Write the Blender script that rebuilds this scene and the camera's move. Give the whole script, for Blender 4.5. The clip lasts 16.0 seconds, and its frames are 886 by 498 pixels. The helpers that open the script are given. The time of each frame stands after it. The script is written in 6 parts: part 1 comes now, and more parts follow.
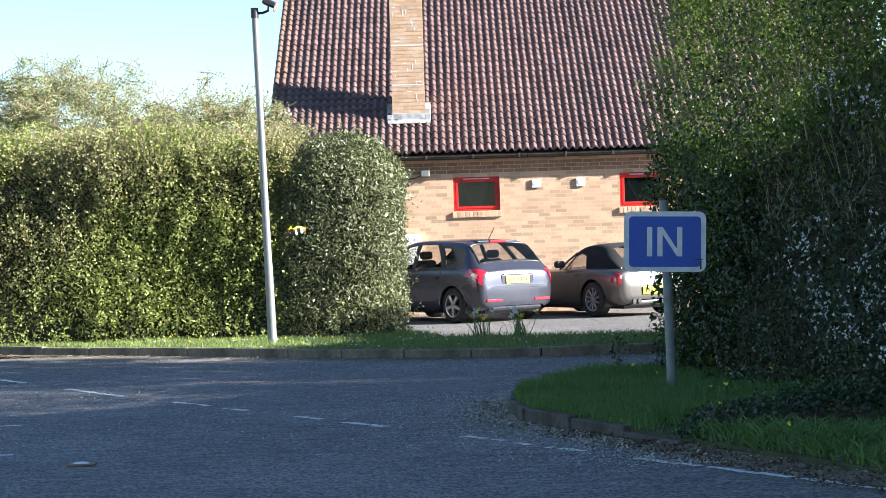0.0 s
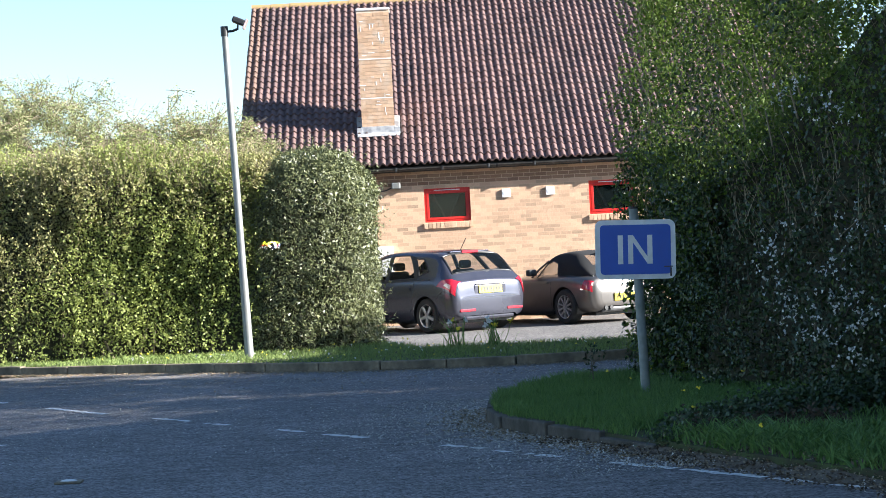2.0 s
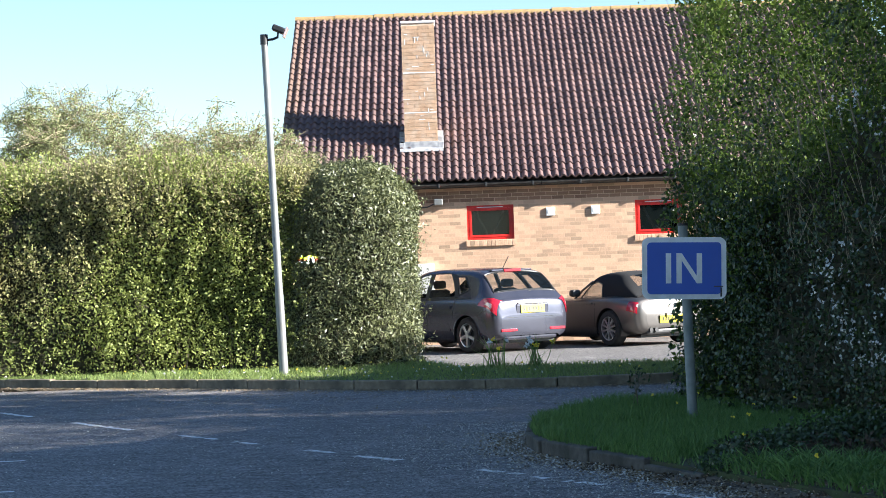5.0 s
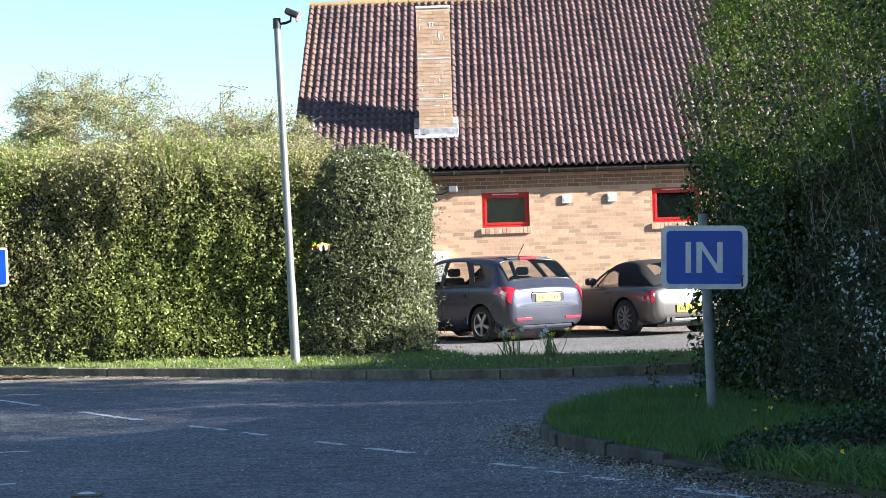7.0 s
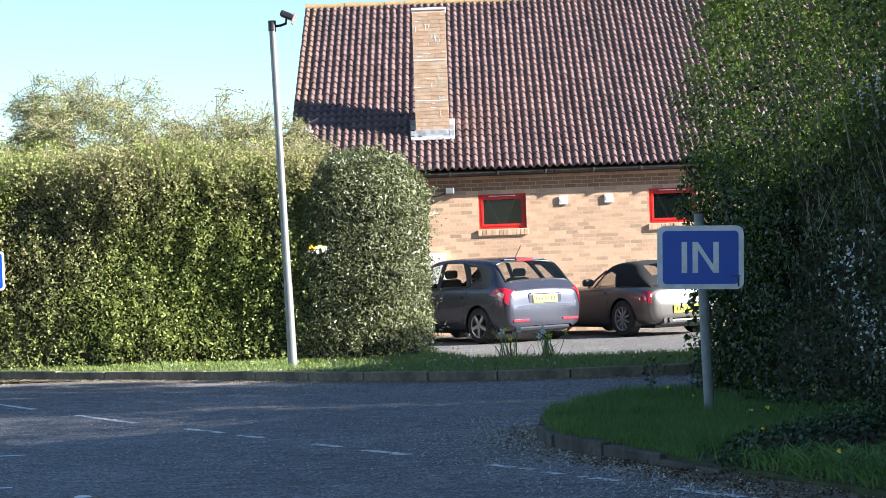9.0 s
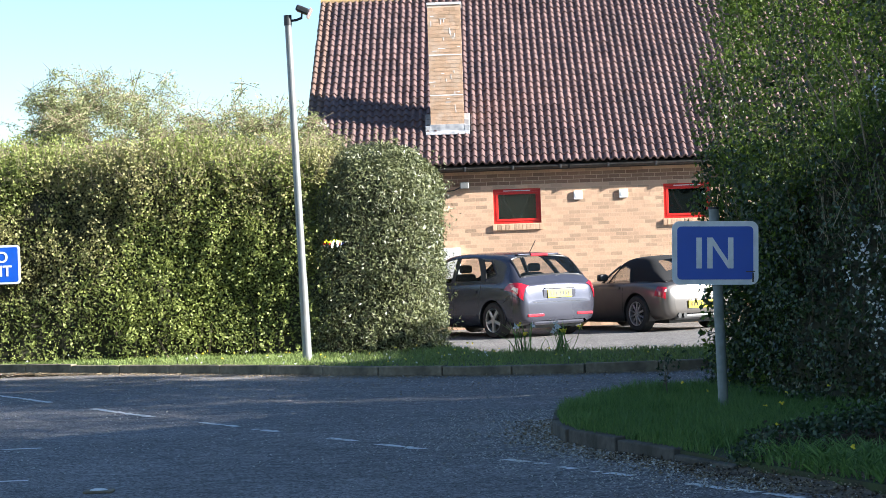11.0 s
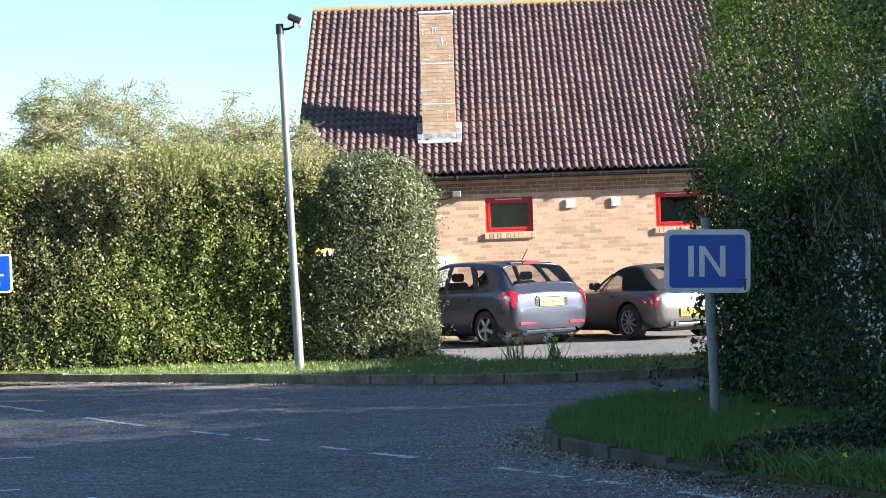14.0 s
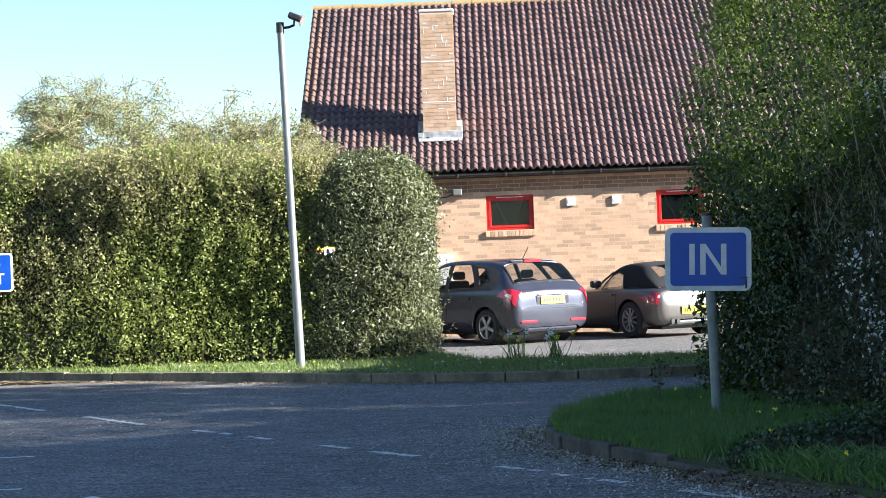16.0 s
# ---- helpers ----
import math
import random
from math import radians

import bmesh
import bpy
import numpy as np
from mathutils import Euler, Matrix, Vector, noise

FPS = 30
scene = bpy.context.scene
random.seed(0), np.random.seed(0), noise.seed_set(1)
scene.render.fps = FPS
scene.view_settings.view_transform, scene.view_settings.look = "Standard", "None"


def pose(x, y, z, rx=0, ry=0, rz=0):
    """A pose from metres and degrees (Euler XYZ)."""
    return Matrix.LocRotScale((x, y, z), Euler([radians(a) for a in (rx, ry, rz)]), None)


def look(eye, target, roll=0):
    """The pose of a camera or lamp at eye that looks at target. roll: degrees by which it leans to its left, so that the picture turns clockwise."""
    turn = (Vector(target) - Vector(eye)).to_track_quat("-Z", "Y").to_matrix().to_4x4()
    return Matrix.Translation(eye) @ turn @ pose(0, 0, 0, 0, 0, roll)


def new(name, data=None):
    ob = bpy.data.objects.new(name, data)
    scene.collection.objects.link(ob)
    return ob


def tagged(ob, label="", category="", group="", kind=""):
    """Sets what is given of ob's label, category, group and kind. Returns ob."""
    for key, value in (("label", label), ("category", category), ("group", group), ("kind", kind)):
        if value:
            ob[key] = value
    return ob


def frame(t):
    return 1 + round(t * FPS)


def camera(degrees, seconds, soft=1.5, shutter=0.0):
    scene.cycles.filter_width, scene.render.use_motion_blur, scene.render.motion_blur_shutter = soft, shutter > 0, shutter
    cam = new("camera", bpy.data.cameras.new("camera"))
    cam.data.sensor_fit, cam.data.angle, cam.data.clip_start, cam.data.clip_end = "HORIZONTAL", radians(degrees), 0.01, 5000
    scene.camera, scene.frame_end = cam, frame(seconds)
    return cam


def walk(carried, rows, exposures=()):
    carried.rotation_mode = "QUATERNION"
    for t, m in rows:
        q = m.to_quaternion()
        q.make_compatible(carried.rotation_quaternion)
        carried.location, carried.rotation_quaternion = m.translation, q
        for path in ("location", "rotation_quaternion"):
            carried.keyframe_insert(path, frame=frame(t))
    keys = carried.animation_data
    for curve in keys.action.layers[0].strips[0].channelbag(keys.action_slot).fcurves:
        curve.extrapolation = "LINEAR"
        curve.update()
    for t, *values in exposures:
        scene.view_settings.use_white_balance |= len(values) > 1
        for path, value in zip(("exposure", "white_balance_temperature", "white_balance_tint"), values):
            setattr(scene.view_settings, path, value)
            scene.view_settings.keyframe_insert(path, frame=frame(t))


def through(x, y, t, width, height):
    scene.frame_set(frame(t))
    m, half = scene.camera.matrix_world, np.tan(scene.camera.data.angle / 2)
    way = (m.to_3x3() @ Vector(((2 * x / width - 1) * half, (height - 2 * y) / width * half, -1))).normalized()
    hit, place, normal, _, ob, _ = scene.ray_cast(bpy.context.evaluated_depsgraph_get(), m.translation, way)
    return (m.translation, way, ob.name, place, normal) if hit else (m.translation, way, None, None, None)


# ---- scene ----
PATH = [
    (0, (-0.004, -0.327, 1.604), (0.002, 1.673, 1.589), -1.7),
    (0.5, (0.071, -0.486, 1.653), (0.059, 1.514, 1.641), -2.0),
    (1, (0.102, -0.559, 1.651), (0.097, 1.441, 1.639), -2.0),
    (1.5, (-0.033, -0.603, 1.631), (0.004, 1.397, 1.628), -2.8),
    (2, (-0.046, -0.653, 1.634), (-0.011, 1.346, 1.627), -3.0),
    (2.5, (-0.027, -0.632, 1.635), (-0.005, 1.368, 1.634), -2.3),
    (3, (-0.011, -0.628, 1.64), (0.0, 1.372, 1.648), -1.6),
    (3.5, (-0.016, -0.599, 1.611), (-0.015, 1.4, 1.626), -1.9),
    (6, (0.014, 0.565, 1.579), (0.002, 2.565, 1.591), -1.9),
    (6.5, (0.01, 0.584, 1.578), (-0.009, 2.584, 1.584), -1.7),
    (7, (0.006, 0.581, 1.585), (-0.015, 2.581, 1.588), -1.8),
    (7.5, (0.02, 0.592, 1.579), (0.0, 2.592, 1.58), -1.9),
    (8, (0.017, 0.568, 1.582), (0.0, 2.568, 1.585), -2.0),
    (8.5, (0.017, 0.567, 1.582), (0.0, 2.567, 1.588), -2.0),
    (9, (0.024, 0.599, 1.578), (0.005, 2.599, 1.583), -2.1),
    (9.5, (0.018, 0.592, 1.582), (-0.007, 2.592, 1.583), -2.2),
    (12, (0.021, 0.555, 1.582), (-0.013, 2.555, 1.582), -1.8),
    (12.5, (0.025, 0.579, 1.576), (-0.003, 2.579, 1.578), -1.8),
    (13, (0.02, 0.58, 1.583), (-0.003, 2.579, 1.586), -1.8),
    (13.5, (0.019, 0.562, 1.584), (-0.005, 2.562, 1.589), -1.9),
    (14, (0.018, 0.563, 1.582), (-0.007, 2.563, 1.59), -2.0),
    (14.5, (0.017, 0.557, 1.58), (-0.01, 2.556, 1.589), -1.9),
    (15, (0.017, 0.578, 1.582), (-0.009, 2.578, 1.59), -1.8),
    (15.5, (0.021, 0.564, 1.577), (-0.003, 2.564, 1.582), -1.8),
    (16, (0.019, 0.569, 1.587), (-0.007, 2.569, 1.593), -2.1),
]
cam = camera(24.0, 16.0, soft=0.65)
walk(cam, [(t, look(eye, target, roll)) for t, eye, target, roll in PATH], [(0.0, 2.13, 6200, 10), (3.7, 2.13, 6200, 10), (6.0, 2.03, 6200, 10), (16.0, 2.03, 6200, 10)])

# ---- light: low evening sun from the side, clear sky ----
SUN_DIR = Vector((-1.0, 0.29, -0.44)).normalized()
world = bpy.data.worlds.new("sky")
scene.world = world
world.use_nodes = True
wn = world.node_tree
sky = wn.nodes.new("ShaderNodeTexSky")
sky.sky_type = "NISHITA"
sky.sun_disc = False
sky.sun_elevation = math.asin(-SUN_DIR.z)
sky.sun_rotation = math.atan2(-SUN_DIR.x, -SUN_DIR.y)
sky.air_density, sky.dust_density, sky.ozone_density = 1.0, 0.0, 3.0
wn.links.new(sky.outputs[0], wn.nodes["Background"].inputs[0])
wn.nodes["Background"].inputs[1].default_value = 0.055
sun = new("sun", bpy.data.lights.new("sun", "SUN"))
sun.data.energy, sun.data.angle, sun.data.color = 5.0, radians(0.55), (1.0, 0.945, 0.865)
sun.matrix_world = look((0, 0, 0), SUN_DIR)


# ---- materials ----
def material(name, a, b, rough=0.7, scale=6.0, detail=6.0, metal=0.0, bump=0.0, bump_scale=60.0,
             vary="noise", skew=1.0, spec=0.5, coat=0.0, through=0.0, grime=None, grime_scale=1.2, grime_amount=0.5, stretch=(1, 1, 1)):
    """Two colours mixed by noise, by piece or by island, with grime, fine relief and some light let through."""
    m = bpy.data.materials.new(name)
    m.use_nodes = True
    nt = m.node_tree
    n, l = nt.nodes, nt.links
    bsdf = n["Principled BSDF"]
    bsdf.inputs["Roughness"].default_value = rough
    bsdf.inputs["Metallic"].default_value = metal
    bsdf.inputs["Specular IOR Level"].default_value = spec
    bsdf.inputs["Coat Weight"].default_value = coat
    bsdf.inputs["Coat Roughness"].default_value = 0.06
    co = n.new("ShaderNodeTexCoord")
    mp = n.new("ShaderNodeMapping")
    mp.inputs["Scale"].default_value = stretch
    l.new(co.outputs["Object"], mp.inputs[0])
    tx = n.new("ShaderNodeTexNoise")
    tx.inputs["Scale"].default_value, tx.inputs["Detail"].default_value = scale, detail
    l.new(mp.outputs[0], tx.inputs["Vector"])
    spread = n.new("ShaderNodeMapRange")
    spread.inputs[1].default_value, spread.inputs[2].default_value = 0.3, 0.7
    l.new(tx.outputs["Fac"], spread.inputs[0])
    fac = spread.outputs[0]
    if vary in ("island", "piece"):
        src = n.new("ShaderNodeNewGeometry" if vary == "island" else "ShaderNodeObjectInfo")
        rnd = src.outputs["Random Per Island" if vary == "island" else "Random"]
        bend = n.new("ShaderNodeMath")
        bend.operation = "POWER"
        bend.inputs[1].default_value = skew
        l.new(rnd, bend.inputs[0])
        mx = n.new("ShaderNodeMath")
        mx.operation = "MULTIPLY_ADD"
        l.new(bend.outputs[0], mx.inputs[0])
        mx.inputs[1].default_value = 0.72
        mul = n.new("ShaderNodeMath")
        mul.operation = "MULTIPLY"
        l.new(fac, mul.inputs[0])
        mul.inputs[1].default_value = 0.28
        l.new(mul.outputs[0], mx.inputs[2])
        fac = mx.outputs[0]
    mix = n.new("ShaderNodeMix")
    mix.data_type = "RGBA"
    mix.inputs["A"].default_value, mix.inputs["B"].default_value = (*a, 1), (*b, 1)
    l.new(fac, mix.inputs["Factor"])
    col = mix.outputs["Result"]
    if grime:
        g = n.new("ShaderNodeTexNoise")
        g.inputs["Scale"].default_value, g.inputs["Detail"].default_value = grime_scale, 8.0
        l.new(co.outputs["Object"], g.inputs["Vector"])
        gr = n.new("ShaderNodeMapRange")
        gr.inputs[1].default_value, gr.inputs[2].default_value, gr.inputs[4].default_value = 0.45, 0.75, grime_amount
        l.new(g.outputs["Fac"], gr.inputs[0])
        gm = n.new("ShaderNodeMix")
        gm.data_type = "RGBA"
        gm.inputs["B"].default_value = (*grime, 1)
        l.new(gr.outputs[0], gm.inputs["Factor"])
        l.new(col, gm.inputs["A"])
        col = gm.outputs["Result"]
    l.new(col, bsdf.inputs["Base Color"])
    if bump:
        bt = n.new("ShaderNodeTexNoise")
        bt.inputs["Scale"].default_value, bt.inputs["Detail"].default_value = bump_scale, 5.0
        l.new(co.outputs["Object"], bt.inputs["Vector"])
        bn = n.new("ShaderNodeBump")
        bn.inputs["Strength"].default_value, bn.inputs["Distance"].default_value = bump, 0.01
        l.new(bt.outputs["Fac"], bn.inputs["Height"])
        l.new(bn.outputs[0], bsdf.inputs["Normal"])
    if through:
        tr = n.new("ShaderNodeBsdfTranslucent")
        l.new(col, tr.inputs[0])
        ms = n.new("ShaderNodeMixShader")
        ms.inputs[0].default_value = through
        l.new(bsdf.outputs[0], ms.inputs[1])
        l.new(tr.outputs[0], ms.inputs[2])
        l.new(ms.outputs[0], n["Material Output"].inputs[0])
    return m


def glow(name, colour, strength):
    m = bpy.data.materials.new(name)
    m.use_nodes = True
    b = m.node_tree.nodes["Principled BSDF"]
    b.inputs["Base Color"].default_value = (*colour, 1)
    b.inputs["Emission Color"].default_value = (*colour, 1)
    b.inputs["Emission Strength"].default_value = strength
    return m


def glass(name, tint, clear=0.5, shine=0.0):
    """Dark tinted glass: part mirror, part clear."""
    m = bpy.data.materials.new(name)
    m.use_nodes = True
    nt = m.node_tree
    b = nt.nodes["Principled BSDF"]
    b.inputs["Base Color"].default_value = (*tint, 1)
    b.inputs["Roughness"].default_value = 0.03
    b.inputs["Specular IOR Level"].default_value = 0.45
    b.inputs["Coat Weight"].default_value = shine
    b.inputs["Coat Roughness"].default_value = 0.02
    t = nt.nodes.new("ShaderNodeBsdfTransparent")
    ms = nt.nodes.new("ShaderNodeMixShader")
    ms.inputs[0].default_value = clear
    nt.links.new(b.outputs[0], ms.inputs[1])
    nt.links.new(t.outputs[0], ms.inputs[2])
    nt.links.new(ms.outputs[0], nt.nodes["Material Output"].inputs[0])
    return m


def asphalt(name, dark, light, stone=75.0):
    """Rolled asphalt: pale and dark stones, a fine grain, worn and stained patches."""
    m = material(name, dark, light, 0.85, 5.0, 9, bump=0.55, bump_scale=95, grime=tuple(c * 1.5 for c in light), grime_scale=0.5, grime_amount=0.35, stretch=(0.6, 1.4, 1))
    nt = m.node_tree
    n, l = nt.nodes, nt.links
    bsdf = n["Principled BSDF"]
    col = bsdf.inputs["Base Color"].links[0].from_socket
    co = n.new("ShaderNodeTexCoord")
    vo = n.new("ShaderNodeTexVoronoi")
    vo.inputs["Scale"].default_value = stone
    l.new(co.outputs["Object"], vo.inputs["Vector"])
    sep = n.new("ShaderNodeSeparateColor")
    l.new(vo.outputs["Color"], sep.inputs[0])
    rng = n.new("ShaderNodeMapRange")
    rng.inputs[3].default_value, rng.inputs[4].default_value = 0.25, 1.9
    l.new(sep.outputs[0], rng.inputs[0])
    mul = n.new("ShaderNodeMix")
    mul.data_type, mul.blend_type = "RGBA", "MULTIPLY"
    mul.inputs["Factor"].default_value = 1.0
    l.new(col, mul.inputs["A"])
    l.new(rng.outputs[0], mul.inputs["B"])
    l.new(mul.outputs["Result"], bsdf.inputs["Base Color"])
    return m


ASPHALT = asphalt("asphalt", (0.097, 0.092, 0.092), (0.185, 0.174, 0.17), 55.0)
PARK = asphalt("car_park_asphalt", (0.088, 0.083, 0.079), (0.15, 0.141, 0.133), 45.0)
SOIL = material("verge_soil", (0.035, 0.03, 0.018), (0.05, 0.075, 0.02), 0.95, 5, 8, bump=0.8, bump_scale=30)
DEBRIS = material("brown_earth_debris", (0.09, 0.07, 0.05), (0.17, 0.14, 0.105), 0.95, 9, 8, bump=0.9, bump_scale=40)
LITTER = material("dry_leaf_litter", (0.16, 0.11, 0.06), (0.42, 0.34, 0.22), 0.85, vary="island")
PETAL = material("fallen_petals", (0.4, 0.37, 0.32), (0.65, 0.62, 0.56), 0.8, vary="island")
DEAD_LEAF = material("dead_leaf", (0.035, 0.022, 0.012), (0.1, 0.07, 0.04), 0.9, vary="island")
KERB = material("kerb_concrete", (0.17, 0.135, 0.09), (0.3, 0.245, 0.17), 0.9, 14, 8, bump=0.5, bump_scale=60, grime=(0.06, 0.055, 0.04), grime_scale=2.5, grime_amount=0.8)
# kerb concrete for the near side, darkened for dirt and for its shade
KERB_DIRTY_SHADED = material("dirty_shaded_kerb_concrete", (0.06, 0.052, 0.042), (0.12, 0.105, 0.085), 0.95, 14, 8, bump=0.6, bump_scale=50, grime=(0.03, 0.028, 0.018), grime_scale=3.0, grime_amount=0.85)
PAINT = material("worn_road_paint", (0.68, 0.68, 0.66), (0.85, 0.85, 0.83), 0.8, 12, 8, bump=0.3, grime=(0.3, 0.3, 0.29), grime_scale=9.0, grime_amount=0.45)
BRICK = material("buff_brick", (0.235, 0.17, 0.11), (0.66, 0.42, 0.275), 0.9, 25, 8, vary="piece", skew=0.5, bump=0.5, bump_scale=90)
BRICK_REST = material("buff_brick_rest", (0.235, 0.17, 0.11), (0.66, 0.42, 0.275), 0.9, 25, 8, vary="island", skew=0.5, bump=0.5, bump_scale=90)
# redder band course; its dark tone also carries the eaves' shadow
BAND_BRICK = material("eave_shaded_red_brown_brick", (0.19, 0.105, 0.065), (0.32, 0.185, 0.115), 0.9, 25, 8, vary="island", bump=0.5, bump_scale=90)
CHIMNEY_BRICK = material("weathered_brick", (0.33, 0.22, 0.14), (0.5, 0.33, 0.215), 0.9, 25, 8, vary="island", bump=0.5, bump_scale=90, grime=(0.5, 0.46, 0.4), grime_scale=5.0, grime_amount=0.45)
CHIMNEY_MORTAR = material("weathered_mortar", (0.4, 0.28, 0.19), (0.5, 0.37, 0.26), 0.95, 12, 6, bump=0.4, grime=(0.62, 0.58, 0.52), grime_scale=4.0, grime_amount=0.7)
MORTAR = material("mortar", (0.52, 0.35, 0.23), (0.62, 0.42, 0.29), 0.95, 30, 6, bump=0.4)
TILE = material("roof_tile", (0.085, 0.05, 0.046), (0.175, 0.107, 0.095), 0.62, 18, 8, vary="piece", bump=0.4, bump_scale=80, grime=(0.07, 0.055, 0.05), grime_scale=0.9, grime_amount=0.5)
TILE_REST = material("roof_tile_rest", (0.085, 0.05, 0.046), (0.175, 0.107, 0.095), 0.62, 18, 8, vary="island", bump=0.4, bump_scale=80, grime=(0.07, 0.055, 0.05), grime_scale=0.9, grime_amount=0.5)
RIDGE = material("lichened_ridge_tile", (0.16, 0.11, 0.08), (0.36, 0.24, 0.09), 0.9, 7, 8, bump=0.5)
VERGE_TILE = material("lichened_verge_tile", (0.09, 0.054, 0.046), (0.175, 0.108, 0.078), 0.8, 9, 8, bump=0.4)
LEAD = material("lead_flashing", (0.2, 0.21, 0.23), (0.5, 0.5, 0.5), 0.55, 9, 6, metal=0.2)
GUTTER_PLASTIC = material("weathered_gutter_plastic", (0.07, 0.062, 0.056), (0.14, 0.125, 0.11), 0.4, 9, 6)
DARK_TIMBER = material("dark_fascia", (0.025, 0.02, 0.018), (0.05, 0.04, 0.035), 0.6, 9)
BLACK_PLASTIC = material("black_plastic", (0.012, 0.012, 0.013), (0.03, 0.03, 0.03), 0.45, 12)
RED_FRAME = material("red_window_paint", (0.5, 0.012, 0.01), (0.62, 0.03, 0.02), 0.4, 8, grime=(0.25, 0.02, 0.02), grime_scale=6)
WHITE = material("white_plastic", (0.68, 0.68, 0.66), (0.8, 0.8, 0.78), 0.5, 10)
GREY_METAL = material("galvanised_steel", (0.19, 0.2, 0.2), (0.28, 0.295, 0.29), 0.5, 18, 6, metal=0.5, grime=(0.22, 0.2, 0.16), grime_scale=5, stretch=(1, 1, 0.2))
POST_GREY = material("painted_grey_post", (0.17, 0.19, 0.18), (0.25, 0.27, 0.26), 0.55, 14, 6, grime=(0.12, 0.13, 0.09), grime_scale=4)
SIGN_BLUE = material("sign_blue", (0.002, 0.07, 0.43), (0.003, 0.085, 0.49), 0.4, 5, grime=(0.02, 0.08, 0.38), grime_scale=6, grime_amount=0.4)
SIGN_WHITE = material("sign_white", (0.68, 0.7, 0.7), (0.82, 0.82, 0.82), 0.45, 9, grime=(0.36, 0.39, 0.36), grime_scale=7, grime_amount=0.5)
WINDOW_GLASS = glass("window_glass", (0.008, 0.012, 0.012), 0.45)
CAR_GLASS = glass("car_glass", (0.012, 0.016, 0.016), 0.78, 1.0)
ROOM = material("dim_room", (0.03, 0.032, 0.032), (0.055, 0.055, 0.052), 0.9, 3)
CURTAIN = material("pale_blind", (0.25, 0.27, 0.26), (0.4, 0.42, 0.4), 0.9, 4)
HEDGE_LEAF = material("hedge_leaf", (0.135, 0.17, 0.042), (0.39, 0.44, 0.125), 0.55, 1.3, 4, vary="island", through=0.42)
BUFF_LEAF = material("brownish_hedge_leaf", (0.18, 0.175, 0.07), (0.38, 0.36, 0.15), 0.6, 1.3, 4, vary="island", through=0.3)
HOLLY_LEAF = material("holly_leaf", (0.04, 0.052, 0.024), (0.19, 0.205, 0.085), 0.42, 1.3, 4, vary="island", through=0.12)
TREE_LEAF = material("spring_leaf", (0.05, 0.092, 0.016), (0.19, 0.27, 0.047), 0.5, 1.0, 4, vary="island", through=0.55)
# ground ivy, and the dark leaves that paint shade into the hedges
IVY_SHADE_LEAF = material("dark_ivy_shade_leaf", (0.018, 0.035, 0.012), (0.05, 0.085, 0.025), 0.4, 1.0, 4, vary="island", through=0.12)
PALE_TWIG = material("pale_twig", (0.16, 0.125, 0.075), (0.34, 0.28, 0.18), 0.85, 20, vary="island")
WILLOW_LEAF = material("pale_catkin_leaf", (0.16, 0.185, 0.07), (0.35, 0.37, 0.165), 0.7, 1.0, 4, vary="island", through=0.35)
BLOSSOM = material("white_blossom", (0.6, 0.6, 0.56), (0.82, 0.82, 0.8), 0.7, vary="island", through=0.3)
BARK = material("grey_brown_bark", (0.09, 0.07, 0.05), (0.22, 0.18, 0.13), 0.9, 16, 8, bump=0.6, bump_scale=40)
# near-black brown: the shade deep in a hedge, put into the colour
INNER_SHADE = material("hedge_inside_shade", (0.02, 0.022, 0.011), (0.06, 0.055, 0.03), 1.0, 9, 8, bump=1.0, bump_scale=14)
GRASS = material("grass_blade", (0.06, 0.13, 0.028), (0.2, 0.33, 0.085), 0.6, vary="island", through=0.35)
VERGE_GRASS = material("dry_verge_grass", (0.1, 0.165, 0.04), (0.31, 0.38, 0.11), 0.7, vary="island", through=0.3)
YELLOW = material("yellow_petal", (0.75, 0.55, 0.03), (0.9, 0.75, 0.06), 0.6, vary="island", through=0.2)
CAR_BLUE = material("dark_blue_grey_car_paint", (0.06, 0.063, 0.085), (0.075, 0.078, 0.105), 0.27, 3, metal=0.6, coat=0.4, grime=(0.08, 0.072, 0.07), grime_scale=3, grime_amount=0.2)
CAR_SILVER = material("warm_grey_car_paint", (0.13, 0.12, 0.113), (0.16, 0.148, 0.14), 0.34, 3, metal=0.8, coat=0.25, grime=(0.14, 0.12, 0.1), grime_scale=3, grime_amount=0.3)
SOFT_TOP = material("black_fabric_roof", (0.006, 0.006, 0.007), (0.012, 0.012, 0.013), 0.95, 60, bump=0.3)
RUBBER = material("tyre_rubber", (0.012, 0.012, 0.012), (0.028, 0.027, 0.026), 0.85, 20)
ALLOY = material("alloy_wheel", (0.4, 0.4, 0.41), (0.52, 0.52, 0.52), 0.35, 12, metal=0.8, grime=(0.18, 0.16, 0.14), grime_scale=9)
RED_LENS = material("red_lamp_lens", (0.3, 0.006, 0.018), (0.42, 0.015, 0.03), 0.15, 20, coat=0.8)
CLEAR_LENS = material("clear_lamp_lens", (0.4, 0.25, 0.24), (0.6, 0.48, 0.46), 0.15, 20, coat=0.8)
PLATE = material("yellow_number_plate", (0.72, 0.52, 0.03), (0.8, 0.6, 0.05), 0.4, 12)
CHROME = material("chrome", (0.6, 0.6, 0.6), (0.7, 0.7, 0.7), 0.12, 8, metal=1.0)
CABIN = material("dark_cabin_trim", (0.02, 0.02, 0.022), (0.045, 0.043, 0.042), 0.8, 14)
ENGINE_RED = material("fire_red_paint", (0.45, 0.012, 0.012), (0.5, 0.02, 0.018), 0.3, 4, coat=0.7)
HIVIS = material("high_visibility_yellow", (0.65, 0.75, 0.03), (0.75, 0.85, 0.06), 0.4, 6)
